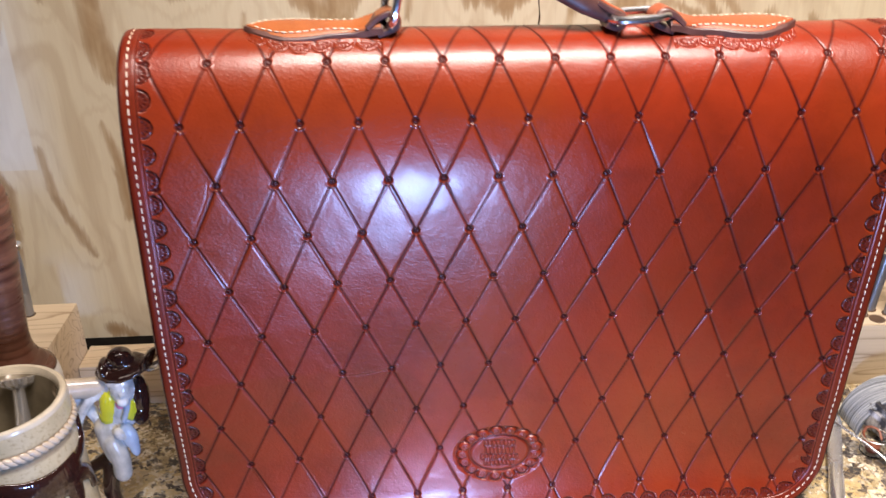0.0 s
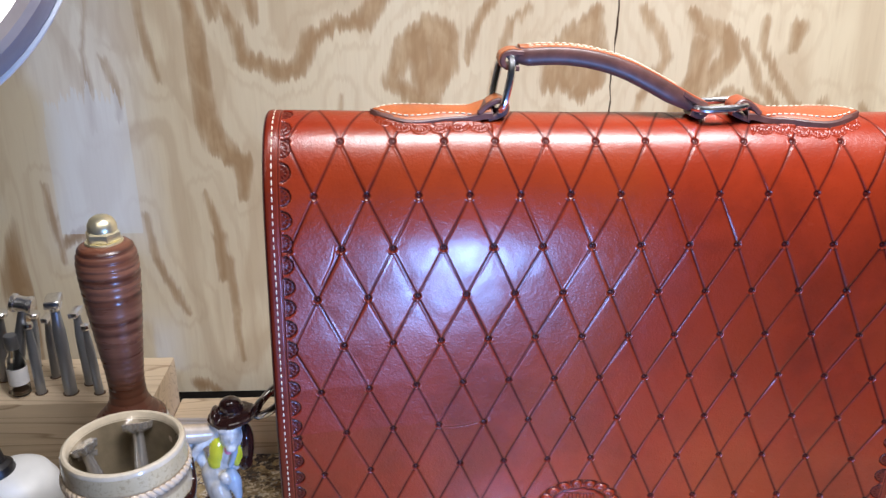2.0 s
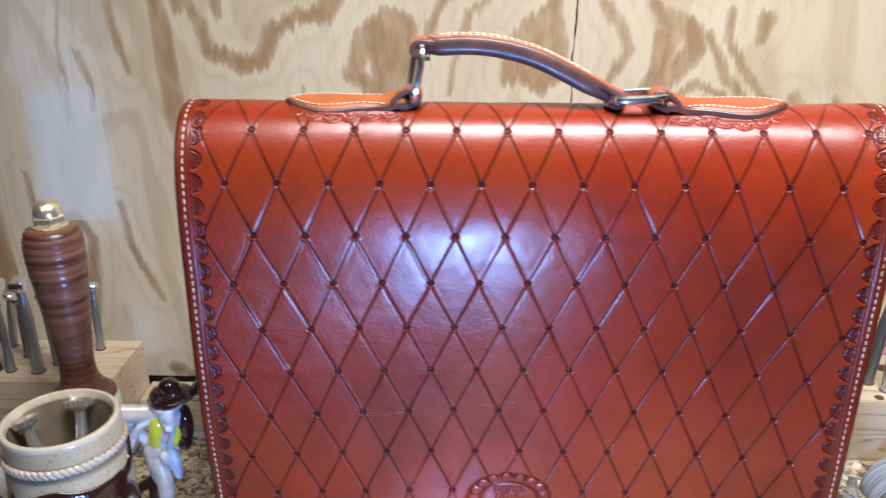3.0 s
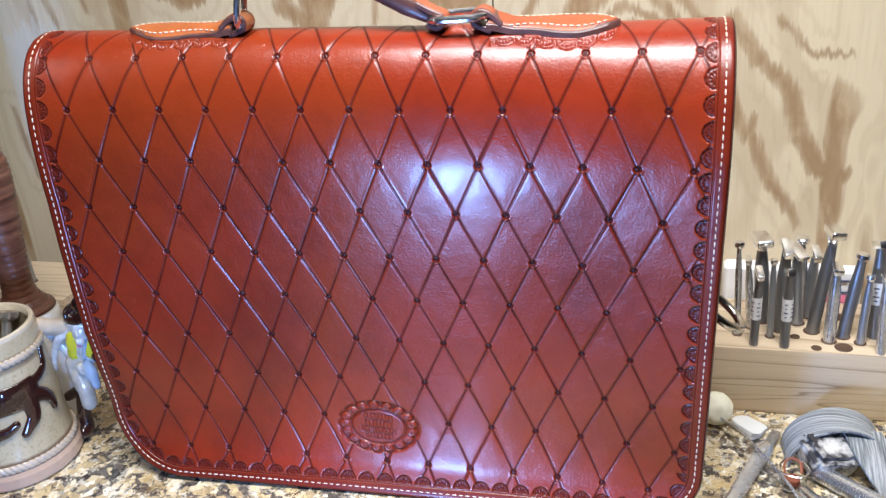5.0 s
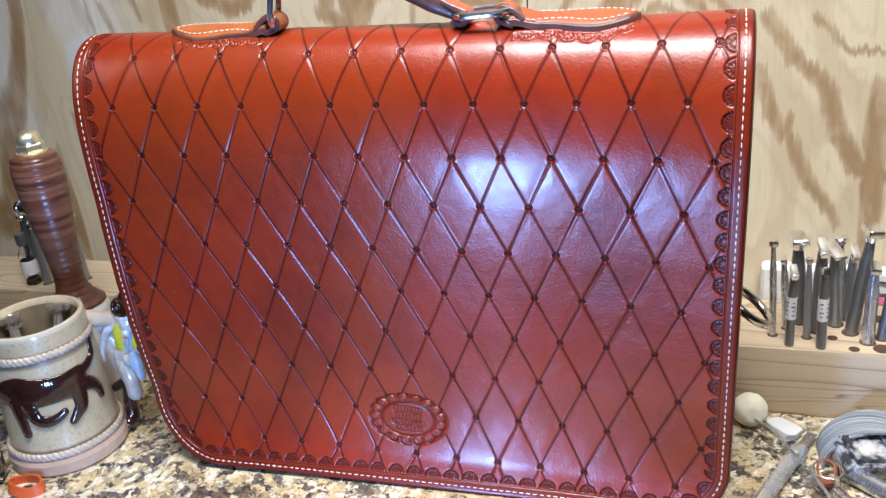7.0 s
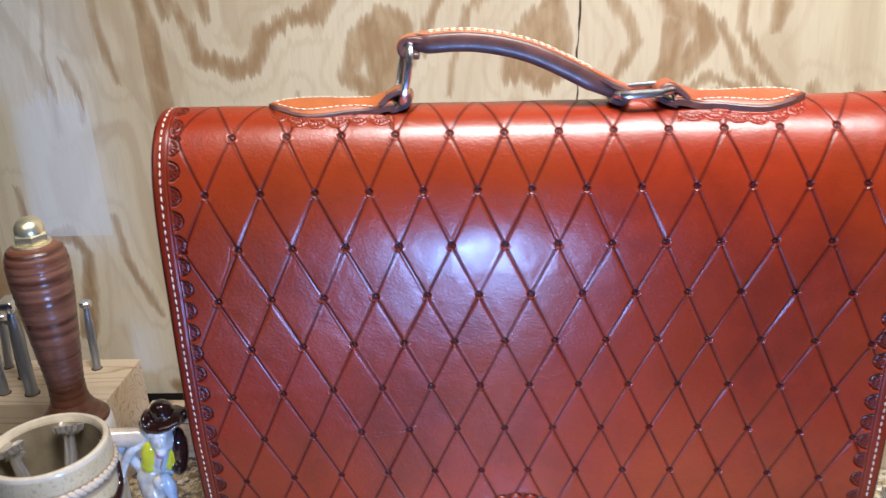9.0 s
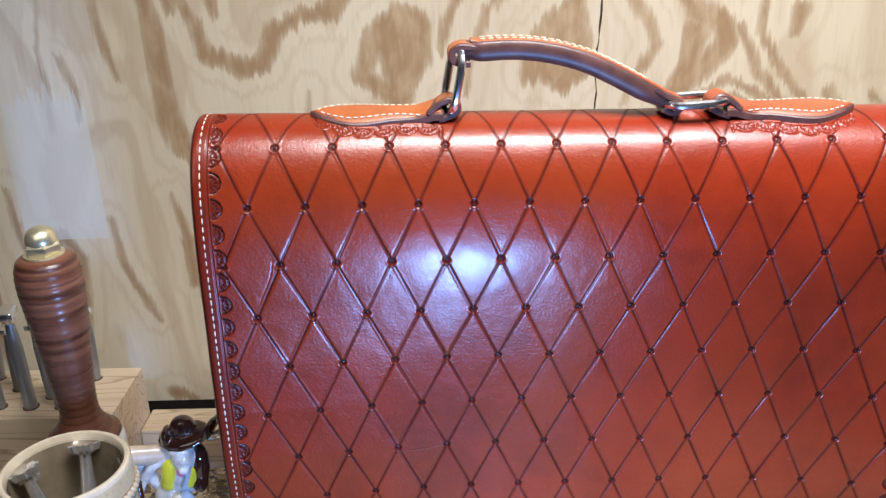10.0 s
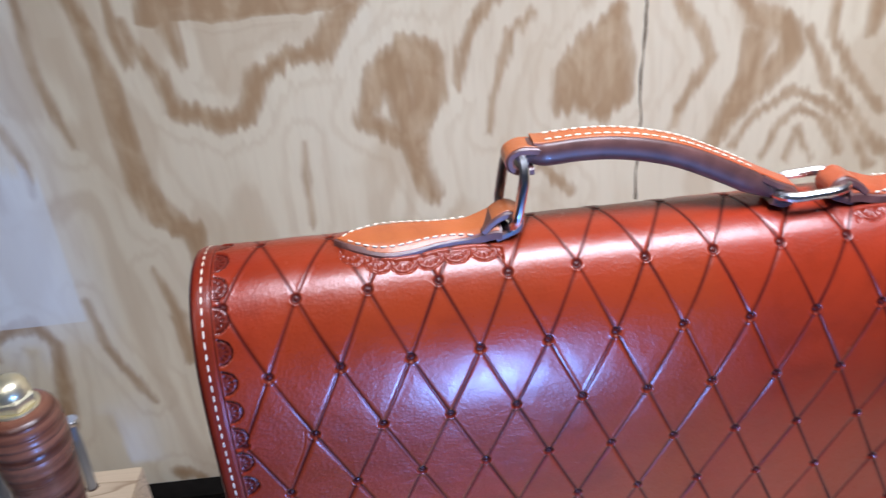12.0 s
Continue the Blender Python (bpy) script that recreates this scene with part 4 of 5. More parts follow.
def build_handle(bag):
    ymid = 0.5145
    for (start, sign), end in zip(TABS, (-0.0385, 0.1255)):
        length = abs(end - start)
        out = tab_outline(length, TAB_WIDE)
        ytab = TAB_Y
        b, height = draped(out, lambda a: start + sign * a, 0.0048, ytab)
        tab = part("handle_tab", b, M_EDGE, bag, "stitched tan leather tab with a dark edge")
        inner = [(0.0018 + a * (length - 0.0030) / length, w * 0.90) for a, w in out]
        b2, height = draped(inner, lambda a: start + sign * a, 0.0055, ytab)
        part("tab_face", b2, M_TAB, tab, "tan leather face")
        row = [(start + sign * (0.0035 + a * (length - 0.016) / length), ytab + w * 0.74) for a, w in out]
        row = [(x, y, height(y) + 0.0054) for x, y in row]
        k = max(range(len(row)), key=lambda i: sign * row[i][0])
        part("tab_stitching", stitches(row[:k], 0.0040, 0.0029, 0.00045), M_CORD, tab)
        part("tab_stitching", stitches(row[k + 1:], 0.0040, 0.0029, 0.00045), M_CORD, tab)
        lx = end + sign * 0.0035
        fold("ring_loop", tab, lx, 1.2264, sign, 0.55, ymid, 0.0150, 0.0047, back=0.012)
    # links
    part("handle_ring", oval_link((-0.0325, ymid, 1.2415), (0.18, 0.0, 1.0), (-0.22, 1, 0.04), 0.0370, 0.0235, 0.0024), M_CHROME, bag, "bright oval steel ring")
    part("handle_ring", oval_link((0.1085, ymid, 1.2280), (1.0, 0.0, 0.06), (0.10, 1, 0.02), 0.0370, 0.0235, 0.0024), M_CHROME, bag, "bright oval steel ring")
    # the strap
    key = [(-0.0290, 1.2592), (-0.0180, 1.2580), (-0.003, 1.2587), (0.0116, 1.2581), (0.028, 1.2553), (0.044, 1.2505), (0.060, 1.2432), (0.077, 1.2344), (0.0920, 1.2266)]
    line = smooth_path([(x, ymid, z) for x, z in key], 48)
    sec = [(0.0062, 0.0058), (0.0072, 0.0046), (0.0078, 0.0020), (0.0076, -0.0010), (0.0068, -0.0036), (0.0048, -0.0054), (0.0, -0.0060), (-0.0048, -0.0054), (-0.0068, -0.0036), (-0.0076, -0.0010),
           (-0.0078, 0.0020), (-0.0072, 0.0046), (-0.0062, 0.0058), (-0.0050, 0.0062), (0.0050, 0.0062)]
    slim = [0.62 + 0.38 * min(1.0, min(i, 47 - i) / 6) for i in range(48)]
    strap = part("handle_strap", tube_bm(line, slim, section=sec), M_EDGE, bag, "curved dark brown leather carrying strap")

    def over(points, lift, dy=0.0, n=48):
        """A line lifted off the strap's run."""
        mid = smooth_path([(x, ymid + dy, z) for x, z in points], n)
        out = []
        for i, q in enumerate(mid):
            t = (mid[min(i + 1, n - 1)] - mid[max(i - 1, 0)]).normalized()
            out.append(q + Vector((-t.z, 0, t.x)) * lift)
        return out
    face = over([(-0.0235, 1.2583)] + key[1:], 0.0058)
    sec2 = [(a, c) for a, c in rounded_rect(0.0116, 0.0014, 0.0006)]
    part("strap_face", tube_bm(face, [1.0] * 48, section=sec2), M_TAB, strap, "tan leather face")
    for dy in (-0.0038, 0.0038):
        row = over(key[1:-1], 0.0069, dy, 60)
        part("strap_stitching", stitches([tuple(p) for p in row], 0.0044, 0.0033, 0.0005), M_CORD, strap)
    fold("strap_loop", strap, -0.0290, 1.2562, -1, 0.05, ymid, 0.0140, 0.0046)
    fold("strap_loop", strap, 0.0945, 1.2260, 1, -0.55, ymid, 0.0140, 0.0042, back=0.012)


build_briefcase()


# ---- wooden tool racks and what stands in them ----
def build_rack(label, x0, x1, y0, y1, z1, holes, mat):
    rack = thing("tool_rack", label, "tool rack")
    part("block", box_bm(x0, y0, TOP + 0.0005, x1, y1, z1, 0.0012), mat, rack)
    # flat dark discs stand for the shade in the holes; nothing is bored
    for x, y, r in holes:
        part("hole", lathe_bm([(0.0, 0.0), (r, 0.0), (r, 0.0008), (r * 0.93, 0.0010), (0, 0.0010)], 20, Matrix.Translation((x, y, z1 - 0.0005))), M_HOLE, rack, "dark disc painted as the shade of a drilled hole")
    return rack


def stamp(x, y, z0, hx, hz, r, head, label, mat, tag=False, hy=None):
    """A steel leather stamp standing in its hole; head: the form of its tooling end."""
    base, tip = Vector((x, y, z0 - 0.004)), Vector((hx, y if hy is None else hy, hz))
    axis = tip - base
    ln = axis.length
    m = Matrix.Translation(base) @ axis.to_track_quat("Z", "Y").to_matrix().to_4x4()
    ob = thing("leather_stamp", label, "leather stamp", "steel stamps in the racks")
    body = [(0.0, 0.0), (r, 0.0), (r, ln * 0.62), (r * 0.96, ln * 0.70), (r * 0.72, ln * 0.86), (r * 0.66, ln * 0.93), (r * 0.7, ln * 0.955), (0, ln * 0.955)]
    part("shaft", lathe_bm(body, 16, m), mat, ob)
    top = m @ Matrix.Translation((0, 0, ln * 0.945))
    if head == "cap":
        b = lathe_bm([(0, 0), (r * 1.35, 0.0), (r * 1.5, 0.0012), (r * 1.5, 0.0036), (r * 1.3, 0.0046), (0, 0.0048)], 16, top)
    elif head == "hex":
        b = joined(lathe_bm([(0, -0.004), (r * 0.75, -0.004), (r * 1.25, 0.0020), (0, 0.0022)], 16), box_bm(-r * 2.0, -r * 1.15, 0.0012, r * 2.0, r * 1.15, 0.0078, 0.0020, 3))
        b.transform(top @ pose(0, 0, 0, 0, 0, 12))
    elif head == "bar":
        b = box_bm(-r * 1.9, -r * 0.8, 0.0, r * 1.9, r * 0.8, 0.0042, 0.0006)
        b.transform(top)
    elif head == "flat":
        b = box_bm(-r * 2.2, -r * 0.9, 0.0, r * 2.2, r * 0.9, 0.0034, 0.0010)
        b.transform(top @ pose(0, 0, 0, 0, 14, 20))
    elif head == "wedge":
        b = box_bm(-r * 1.7, -r * 0.7, 0.0, r * 1.7, r * 0.7, 0.0060, 0.0009)
        b.transform(top @ pose(0, 0, -0.001, 0, -24, 10))
    elif head == "barrel":
        b = lathe_bm([(0, -0.0088), (0.0066, -0.0088), (0.0078, -0.0078), (0.0078, -0.0052), (0.0068, -0.0042), (0.0066, 0.0), (0.0068, 0.0042), (0.0078, 0.0052), (0.0078, 0.0078), (0.0066, 0.0088), (0, 0.0088)], 28)
        b.transform(top @ Matrix.Translation((0, 0, 0.0055)) @ pose(0, 0, 0, 90, 0, 0))
    elif head == "flower":
        b = bmesh.new()
        rings = []
        for z, f in ((0.0, 0.80), (0.0026, 1.65), (0.0070, 1.90), (0.0075, 1.72)):
            rings.append([b.verts.new((r * f * (1.0 if (i % 4) < 2 else 0.80) * math.cos(w), r * f * (1.0 if (i % 4) < 2 else 0.80) * math.sin(w), z)) for i, w in enumerate([2 * math.pi * n / 32 for n in range(32)])])
        hub = [b.verts.new((r * 0.7 * math.cos(w), r * 0.7 * math.sin(w), 0.0052)) for w in [2 * math.pi * n / 32 for n in range(32)]]
        for lo, hi in zip(rings, rings[1:] + [hub]):
            for i in range(32):
                b.faces.new((lo[i], lo[(i + 1) % 32], hi[(i + 1) % 32], hi[i]))
        b.faces.new(hub)
        b.faces.new(rings[0][::-1])
        b.transform(top)
    else:
        b = lathe_bm([(0, 0), (r * 0.8, 0.0), (r * 1.1, 0.0018), (r * 0.95, 0.0046), (0, 0.0052)], 12, top)
    part("head", b, M_CAST if mat is M_CAST else M_CHROME, ob, "bright tooling face")
    if tag:
        z = ln * 0.40
        sleeve = part("label_sleeve", lathe_bm([(r + 0.0003, z), (r + 0.0004, z), (r + 0.0004, z + 0.019), (r + 0.0003, z + 0.019)], 20, m), M_LABEL, ob, "white paper label")
        marks = []
        for side in range(5):
            turn = pose(0, 0, 0, 0, 0, side * 72)
            for k in range(4):
                w = (0.9, 0.6, 1.1, 0.5)[(k + side) % 4]
                bar = box_bm(-r * w * 0.36, -r - 0.0006, z + 0.0035 + 0.0036 * k, r * w * 0.36, -r - 0.0002, z + 0.0043 + 0.0036 * k)
                bar.transform(m @ turn)
                marks.append(bar)
        part("print", joined(*marks), M_INK, sleeve, "illegible dark print")
    return ob


ZL, ZR = 0.9685, 0.9420
LEFT = [(-0.4238, 0.6144, -0.4047, 1.0480, 0.0048, "barrel"), (-0.4013, 0.6110, -0.4018, 1.0323, 0.0040, "tip"), (-0.3764, 0.6100, -0.3774, 1.0536, 0.0052, "hex"),
        (-0.3994, 0.6373, -0.3977, 1.0265, 0.0036, "bar"), (-0.3524, 0.6091, -0.3554, 1.0309, 0.0036, "tip"), (-0.3653, 0.6252, -0.3677, 1.0377, 0.0045, "bar"),
        (-0.4413, 0.6335, -0.4338, 1.0330, 0.0042, "cap"), (-0.4234, 0.6560, -0.4172, 1.0203, 0.0036, "cap"), (-0.3390, 0.6520, -0.3365, 1.0330, 0.0036, "cap")]
RIGHT = [(0.2914, 0.6432, 0.2885, 1.0248, 0.0027, "cap"), (0.3119, 0.6679, 0.3075, 1.0155, 0.0057, "hex"), (0.3165, 0.6423, 0.3149, 1.0100, 0.0027, "tip"),
         (0.3024, 0.6555, 0.2971, 1.0045, 0.0031, "bar"), (0.3242, 0.6541, 0.3249, 1.0180, 0.0052, "wedge"), (0.3389, 0.6669, 0.3345, 1.0099, 0.0052, "flat"),
         (0.3455, 0.6809, 0.3391, 1.0124, 0.0040, "cap"), (0.3489, 0.6538, 0.3584, 1.0306, 0.0050, "hex"), (0.3479, 0.6792, 0.3502, 1.0020, 0.0044, "wedge"),
         (0.3601, 0.6400, 0.3604, 1.0077, 0.0046, "bar"), (0.3710, 0.6483, 0.3788, 1.0145, 0.0048, "tip"), (0.3827, 0.6391, 0.3841, 1.0007, 0.0033, "tip")]
build_rack("pine block rack with a row of steel stamps on granite", -0.56, -0.306, 0.5925, 0.6690, ZL, [(x, y, r + 0.0012) for x, y, _, _, r, _ in LEFT], M_PINE)
build_rack("pine block rack crowded with steel stamps, on granite", 0.218, 0.62, 0.6215, 0.7050, ZR,
           [(x, y, r + 0.0014) for x, y, _, _, r, _ in RIGHT] + [(0.3355, 0.6437, 0.0038), (0.3496, 0.6278, 0.0040), (0.3696, 0.6308, 0.0067), (0.3721, 0.6797, 0.0063)], M_PINE)
for k, (x, y, hx, hz, r, head) in enumerate(LEFT):
    stamp(x, y, ZL, hx, hz, r, head, "slim steel leather stamp standing in a pine rack" if r < 0.004 else "thick steel leather stamp standing in a pine rack", M_GREY if k % 3 else M_DULL)
for k, (x, y, hx, hz, r, head) in enumerate(RIGHT):
    stamp(x, y, ZR, hx, hz, r, head, "slim steel leather stamp standing in a pine rack" if r < 0.004 else "thick steel leather stamp standing in a pine rack", (M_STEEL, M_DULL, M_GREY)[k % 3])
for x, y, hx, hz, r in ((0.3031, 0.6284, 0.3035, 1.0077, 0.0035), (0.3260, 0.6275, 0.3253, 1.0088, 0.0037), (0.3945, 0.6509, 0.3909, 1.0244, 0.0054)):
    stamp(x, y, ZR, hx, hz, r, "wedge", "dark steel stamp with a white paper label", M_DULL, True)
stamp(0.3955, 0.6260, ZR, 0.3921, 1.0064, 0.0038, "bar", "slim steel leather stamp standing in a pine rack", M_STEEL)


def build_vial():
    v = thing("vial", "small clear glass vial with a blank white label, on a rack", "vial", at=(-0.4165, 0.6085, ZL + 0.0011))
    part("glass_body", lathe_bm([(0, 0), (0.0068, 0.0), (0.0078, 0.0012), (0.0078, 0.031), (0.0062, 0.036), (0.0042, 0.039), (0.0042, 0.044), (0.0036, 0.044), (0.0036, 0.039), (0.0056, 0.035), (0.0070, 0.030), (0.0070, 0.002), (0, 0.0016)], 24), M_GLASS, v)
    part("label_sleeve", lathe_bm([(0.0079, 0.011), (0.00805, 0.011), (0.00805, 0.026), (0.0079, 0.026)], 24), M_LABEL, v, "blank white label")
    part("cap", lathe_bm([(0.0, 0.042), (0.0050, 0.042), (0.0056, 0.044), (0.0056, 0.053), (0.0050, 0.0545), (0, 0.055)], 20), M_DULL, v, "grey metal cap")
    part("dregs", lathe_bm([(0.0, 0.0022), (0.0068, 0.0022), (0.0068, 0.005), (0, 0.0052)], 20), M_HOLE, v, "dark red-brown dregs")


build_vial()
part("wood_strip", box_bm(-0.3055, 0.6400, TOP + 0.0005, 0.205, 0.6740, 0.9225, 0.0015), M_PINE)
tagged(bpy.data.objects["wood_strip"], "length of planed pine lying on the granite", "timber")


# ---- mug with its figure handle ----
def blob(b, at, size, rot=(0, 0, 0), mat=0, seg=14):
    """Adds one soft lump to a bmesh."""
    m = pose(*at, *rot) @ Matrix.Diagonal((*size, 1))
    made = bmesh.ops.create_uvsphere(b, u_segments=seg, v_segments=max(6, seg * 2 // 3), radius=1, matrix=m)
    for f in {f for v in made["verts"] for f in v.link_faces}:
        f.material_index = mat


def rope(radius, z, thick, n):
    b = bmesh.new()
    for i in range(n):
        a = 2 * math.pi * i / n
        blob(b, (radius * math.cos(a), radius * math.sin(a), z), (thick * 1.9, thick * 0.78, thick * 0.85), (0, 32, math.degrees(a) + 90), 0, 8)
    return b


def build_mug():
    mug = thing("mug", "fawn stoneware mug with a dark bull relief, holding stamps", "mug", at=(-0.2870, 0.4770, TOP))
    mug.matrix_world = mug.matrix_world @ Matrix.Diagonal((0.945, 0.945, 1.120, 1))
    wall = [(0.0, 0.004), (0.0300, 0.0), (0.0505, 0.0005), (0.0520, 0.003), (0.0515, 0.010), (0.0490, 0.0135), (0.0475, 0.020), (0.0462, 0.040), (0.0450, 0.070), (0.0440, 0.090), (0.0432, 0.098),
            (0.0436, 0.104), (0.0432, 0.1100)]
    part("mug_body", lathe_bm(wall, 72), M_GLAZE, mug, "speckled fawn glaze")
    part("rim", lathe_bm([(0.0430, 0.1085), (0.0433, 0.1105), (0.0424, 0.1124), (0.0408, 0.1132), (0.0390, 0.1128), (0.0378, 0.1112), (0.0372, 0.1085)], 72), M_RIM, mug, "cream glazed rim")
    part("inside", lathe_bm([(0.0374, 0.1095), (0.0368, 0.103), (0.0372, 0.09), (0.0395, 0.05), (0.0410, 0.012), (0.0, 0.010)], 72), M_INSIDE, mug, "dark olive-brown glazed inside")
    part("foot_band", lathe_bm([(0.0516, 0.0010), (0.0528, 0.0028), (0.0526, 0.0098), (0.0500, 0.0130), (0.0480, 0.0132)], 72), M_PINK_GLAZE, mug, "pinkish glazed foot")
    part("rope_band", rope(0.0440, 0.0950, 0.0027, 56), M_ROPE, mug, "moulded rope band")
    part("rope_band", rope(0.0492, 0.0165, 0.0029, 62), M_ROPE, mug, "moulded rope band")
    # running bull in relief, laid round the wall
    b = bmesh.new()
    faces_at = -41.0

    def patch(turn, z, along, tall, tilt=0.0):
        """One flat lump on the mug's wall."""
        a = radians(faces_at + turn)
        r = 0.0480 - 0.06 * (z - 0.020)
        m = Matrix.Translation((r * math.cos(a), r * math.sin(a), z)) @ pose(0, 0, 0, 0, 0, math.degrees(a) + 90) @ pose(0, 0, 0, 0, tilt, 0)
        bmesh.ops.create_uvsphere(b, u_segments=14, v_segments=9, radius=1, matrix=m @ Matrix.Diagonal((along, 0.0030, tall, 1)))

    def leg(points, thick0, thick1):
        run = smooth_path([(t, z, 0) for t, z in points], 14)
        for i, q in enumerate(run):
            w = thick0 + (thick1 - thick0) * i / 13
            patch(q.x, q.y, w, w * 0.9)
    back = smooth_path([(-76, 0.0610, 0.0045), (-68, 0.0655, 0.0075), (-58, 0.0685, 0.0100), (-46, 0.0690, 0.0132), (-34, 0.0698, 0.0136), (-18, 0.0688, 0.0118), (0, 0.0682, 0.0108), (16, 0.0680, 0.0112), (29, 0.0685, 0.0112)], 40)
    for q in back:
        patch(q.x, q.y, 0.0062, q.z)
    leg([(-46, 0.0620), (-44, 0.0500), (-41, 0.0370)], 0.0072, 0.0042)
    leg([(-32, 0.0610), (-27, 0.0490), (-18, 0.0450), (-6, 0.0460), (2, 0.0490)], 0.0068, 0.0036)
    leg([(22, 0.0620), (21, 0.0500), (15, 0.0450), (8, 0.0400)], 0.0078, 0.0038)
    leg([(30, 0.0640), (40, 0.0600), (47, 0.0540), (48, 0.0470)], 0.0072, 0.0034)
    leg([(30, 0.0740), (42, 0.0755), (53, 0.0800), (58, 0.0910)], 0.0046, 0.0030)
    leg([(-74, 0.0680), (-80, 0.0720), (-82, 0.0770)], 0.0022, 0.0012)
    bull = part("bull_relief", b, M_BROWN_GLAZE, mug, "glossy dark brown bull")
    weld = bull.modifiers.new("weld", "REMESH")
    weld.mode, weld.voxel_size, weld.use_smooth_shade = "VOXEL", 0.0007, True
    build_figure(mug)


def build_figure(mug):
    """The crouched figure that forms the handle: one plain form, glazed in several colours."""
    f = bmesh.new()
    lumps = []

    def lump(x, y, z, size, rot=(0, 0, 0), glaze=0):
        blob(f, (x, y, z), size, rot)
        lumps.append((pose(x, y, z, *rot) @ Matrix.Diagonal((*size, 1)), glaze))

    def limb(points, r0, r1, glaze=0):
        pts = smooth_path(points, 16)
        for i, p in enumerate(pts):
            r = r0 + (r1 - r0) * i / 15
            lump(*p, (r, r, r), (0, 0, 0), glaze)
    # hat
    lump(0.0680, 0.0450, 0.1120, (0.0095, 0.0090, 0.0075), glaze=1)
    lump(0.0690, 0.0430, 0.1070, (0.0200, 0.0140, 0.0034), (14, -6, 0), 1)
    lump(0.0560, 0.0430, 0.1070, (0.0040, 0.0105, 0.0060), (0, 6, 8), 1)
    lump(0.0885, 0.0420, 0.1120, (0.0036, 0.0090, 0.0090), (0, 34, -8), 1)
    # hair, head, face
    lump(0.0668, 0.0375, 0.1005, (0.0102, 0.0085, 0.0040))
    lump(0.0678, 0.0370, 0.0950, (0.0085, 0.0085, 0.0100))
    lump(0.0695, 0.0290, 0.0945, (0.0018, 0.0020, 0.0022))
    lump(0.0690, 0.0300, 0.0890, (0.0042, 0.0030, 0.0030))
    lump(0.0655, 0.0325, 0.0865, (0.0028, 0.0022, 0.0042), (0, 10, 0), 5)
    # trunk, vest, shirt, coat
    lump(0.0625, 0.0425, 0.0800, (0.0130, 0.0090, 0.0175))
    lump(0.0558, 0.0368, 0.0835, (0.0062, 0.0058, 0.0120), (0, 12, 0), 2)
    lump(0.0535, 0.0375, 0.0760, (0.0060, 0.0055, 0.0065), glaze=2)
    lump(0.0715, 0.0372, 0.0795, (0.0036, 0.0055, 0.0085), (0, 12, 0), 2)
    limb([(0.0715, 0.0330, 0.0900), (0.0700, 0.0322, 0.0830), (0.0660, 0.0330, 0.0740)], 0.0022, 0.0020, 3)
    lump(0.0775, 0.0440, 0.0840, (0.0062, 0.0085, 0.0165), (0, 4, 0), 1)
    lump(0.0765, 0.0400, 0.0730, (0.0058, 0.0080, 0.0060), (0, -20, 0), 1)
    # arm that reaches back to the mug, and its hand
    limb([(0.0570, 0.0390, 0.0935), (0.0480, 0.0375, 0.0912), (0.0405, 0.0360, 0.0850), (0.0345, 0.0355, 0.0755), (0.0300, 0.0355, 0.0650)], 0.0046, 0.0028)
    lump(0.0295, 0.0355, 0.0630, (0.0036, 0.0040, 0.0050))
    # hips, legs, hand, cloth
    lump(0.0510, 0.0410, 0.0640, (0.0105, 0.0095, 0.0105), glaze=6)
    limb([(0.0485, 0.0385, 0.0650), (0.0505, 0.0365, 0.0560), (0.0540, 0.0345, 0.0480)], 0.0072, 0.0066, 6)
    limb([(0.0540, 0.0350, 0.0560), (0.0575, 0.0335, 0.0460), (0.0570, 0.0340, 0.0340)], 0.0075, 0.0070, 6)
    lump(0.0620, 0.0320, 0.0645, (0.0056, 0.0045, 0.0042), (0, 20, 0))
    lump(0.0670, 0.0345, 0.0610, (0.0060, 0.0052, 0.0105), (0, -14, 0), 3)
    lump(0.0690, 0.0345, 0.0530, (0.0038, 0.0046, 0.0075), (0, -8, 0), 3)
    # dark boots and coat tail, down to the foot of the mug
    lump(0.0485, 0.0400, 0.0340, (0.0085, 0.0075, 0.0070), (0, 20, 0), 1)
    limb([(0.0300, 0.0400, 0.0330), (0.0400, 0.0400, 0.0380), (0.0480, 0.0395, 0.0430)], 0.0040, 0.0050, 1)
    limb([(0.0470, 0.0390, 0.0330), (0.0440, 0.0385, 0.0200), (0.0445, 0.0370, 0.0080)], 0.0066, 0.0062, 1)
    lump(0.0450, 0.0330, 0.0070, (0.0062, 0.0100, 0.0055), glaze=1)
    # the bar and the web that join it to the rim
    limb([(0.0290, 0.0320, 0.0985), (0.0420, 0.0370, 0.0965), (0.0560, 0.0420, 0.0945)], 0.0070, 0.0062, 4)
    limb([(0.0330, 0.0385, 0.0900), (0.0420, 0.0420, 0.0750), (0.0470, 0.0440, 0.0600)], 0.0045, 0.0050, 0)
    raw = part("figure_handle", f, M_WHITE_GLAZE, mug)
    weld = raw.modifiers.new("weld", "REMESH")
    weld.mode, weld.voxel_size, weld.use_smooth_shade = "VOXEL", 0.0007, True
    deps = bpy.context.evaluated_depsgraph_get()
    deps.update()
    b = bmesh.new()
    b.from_mesh(raw.evaluated_get(deps).to_mesh())
    for _ in range(3):
        bmesh.ops.smooth_vert(b, verts=b.verts, factor=0.5, use_axis_x=True, use_axis_y=True, use_axis_z=True)
    inv = [(m.inverted(), g) for m, g in lumps]
    for face in b.faces:
        c = face.calc_center_median()
        face.material_index = min(inv, key=lambda q: (q[0] @ c).length)[1]
        face.smooth = True
    raw.modifiers.remove(weld)
    b.to_mesh(raw.data)
    b.free()
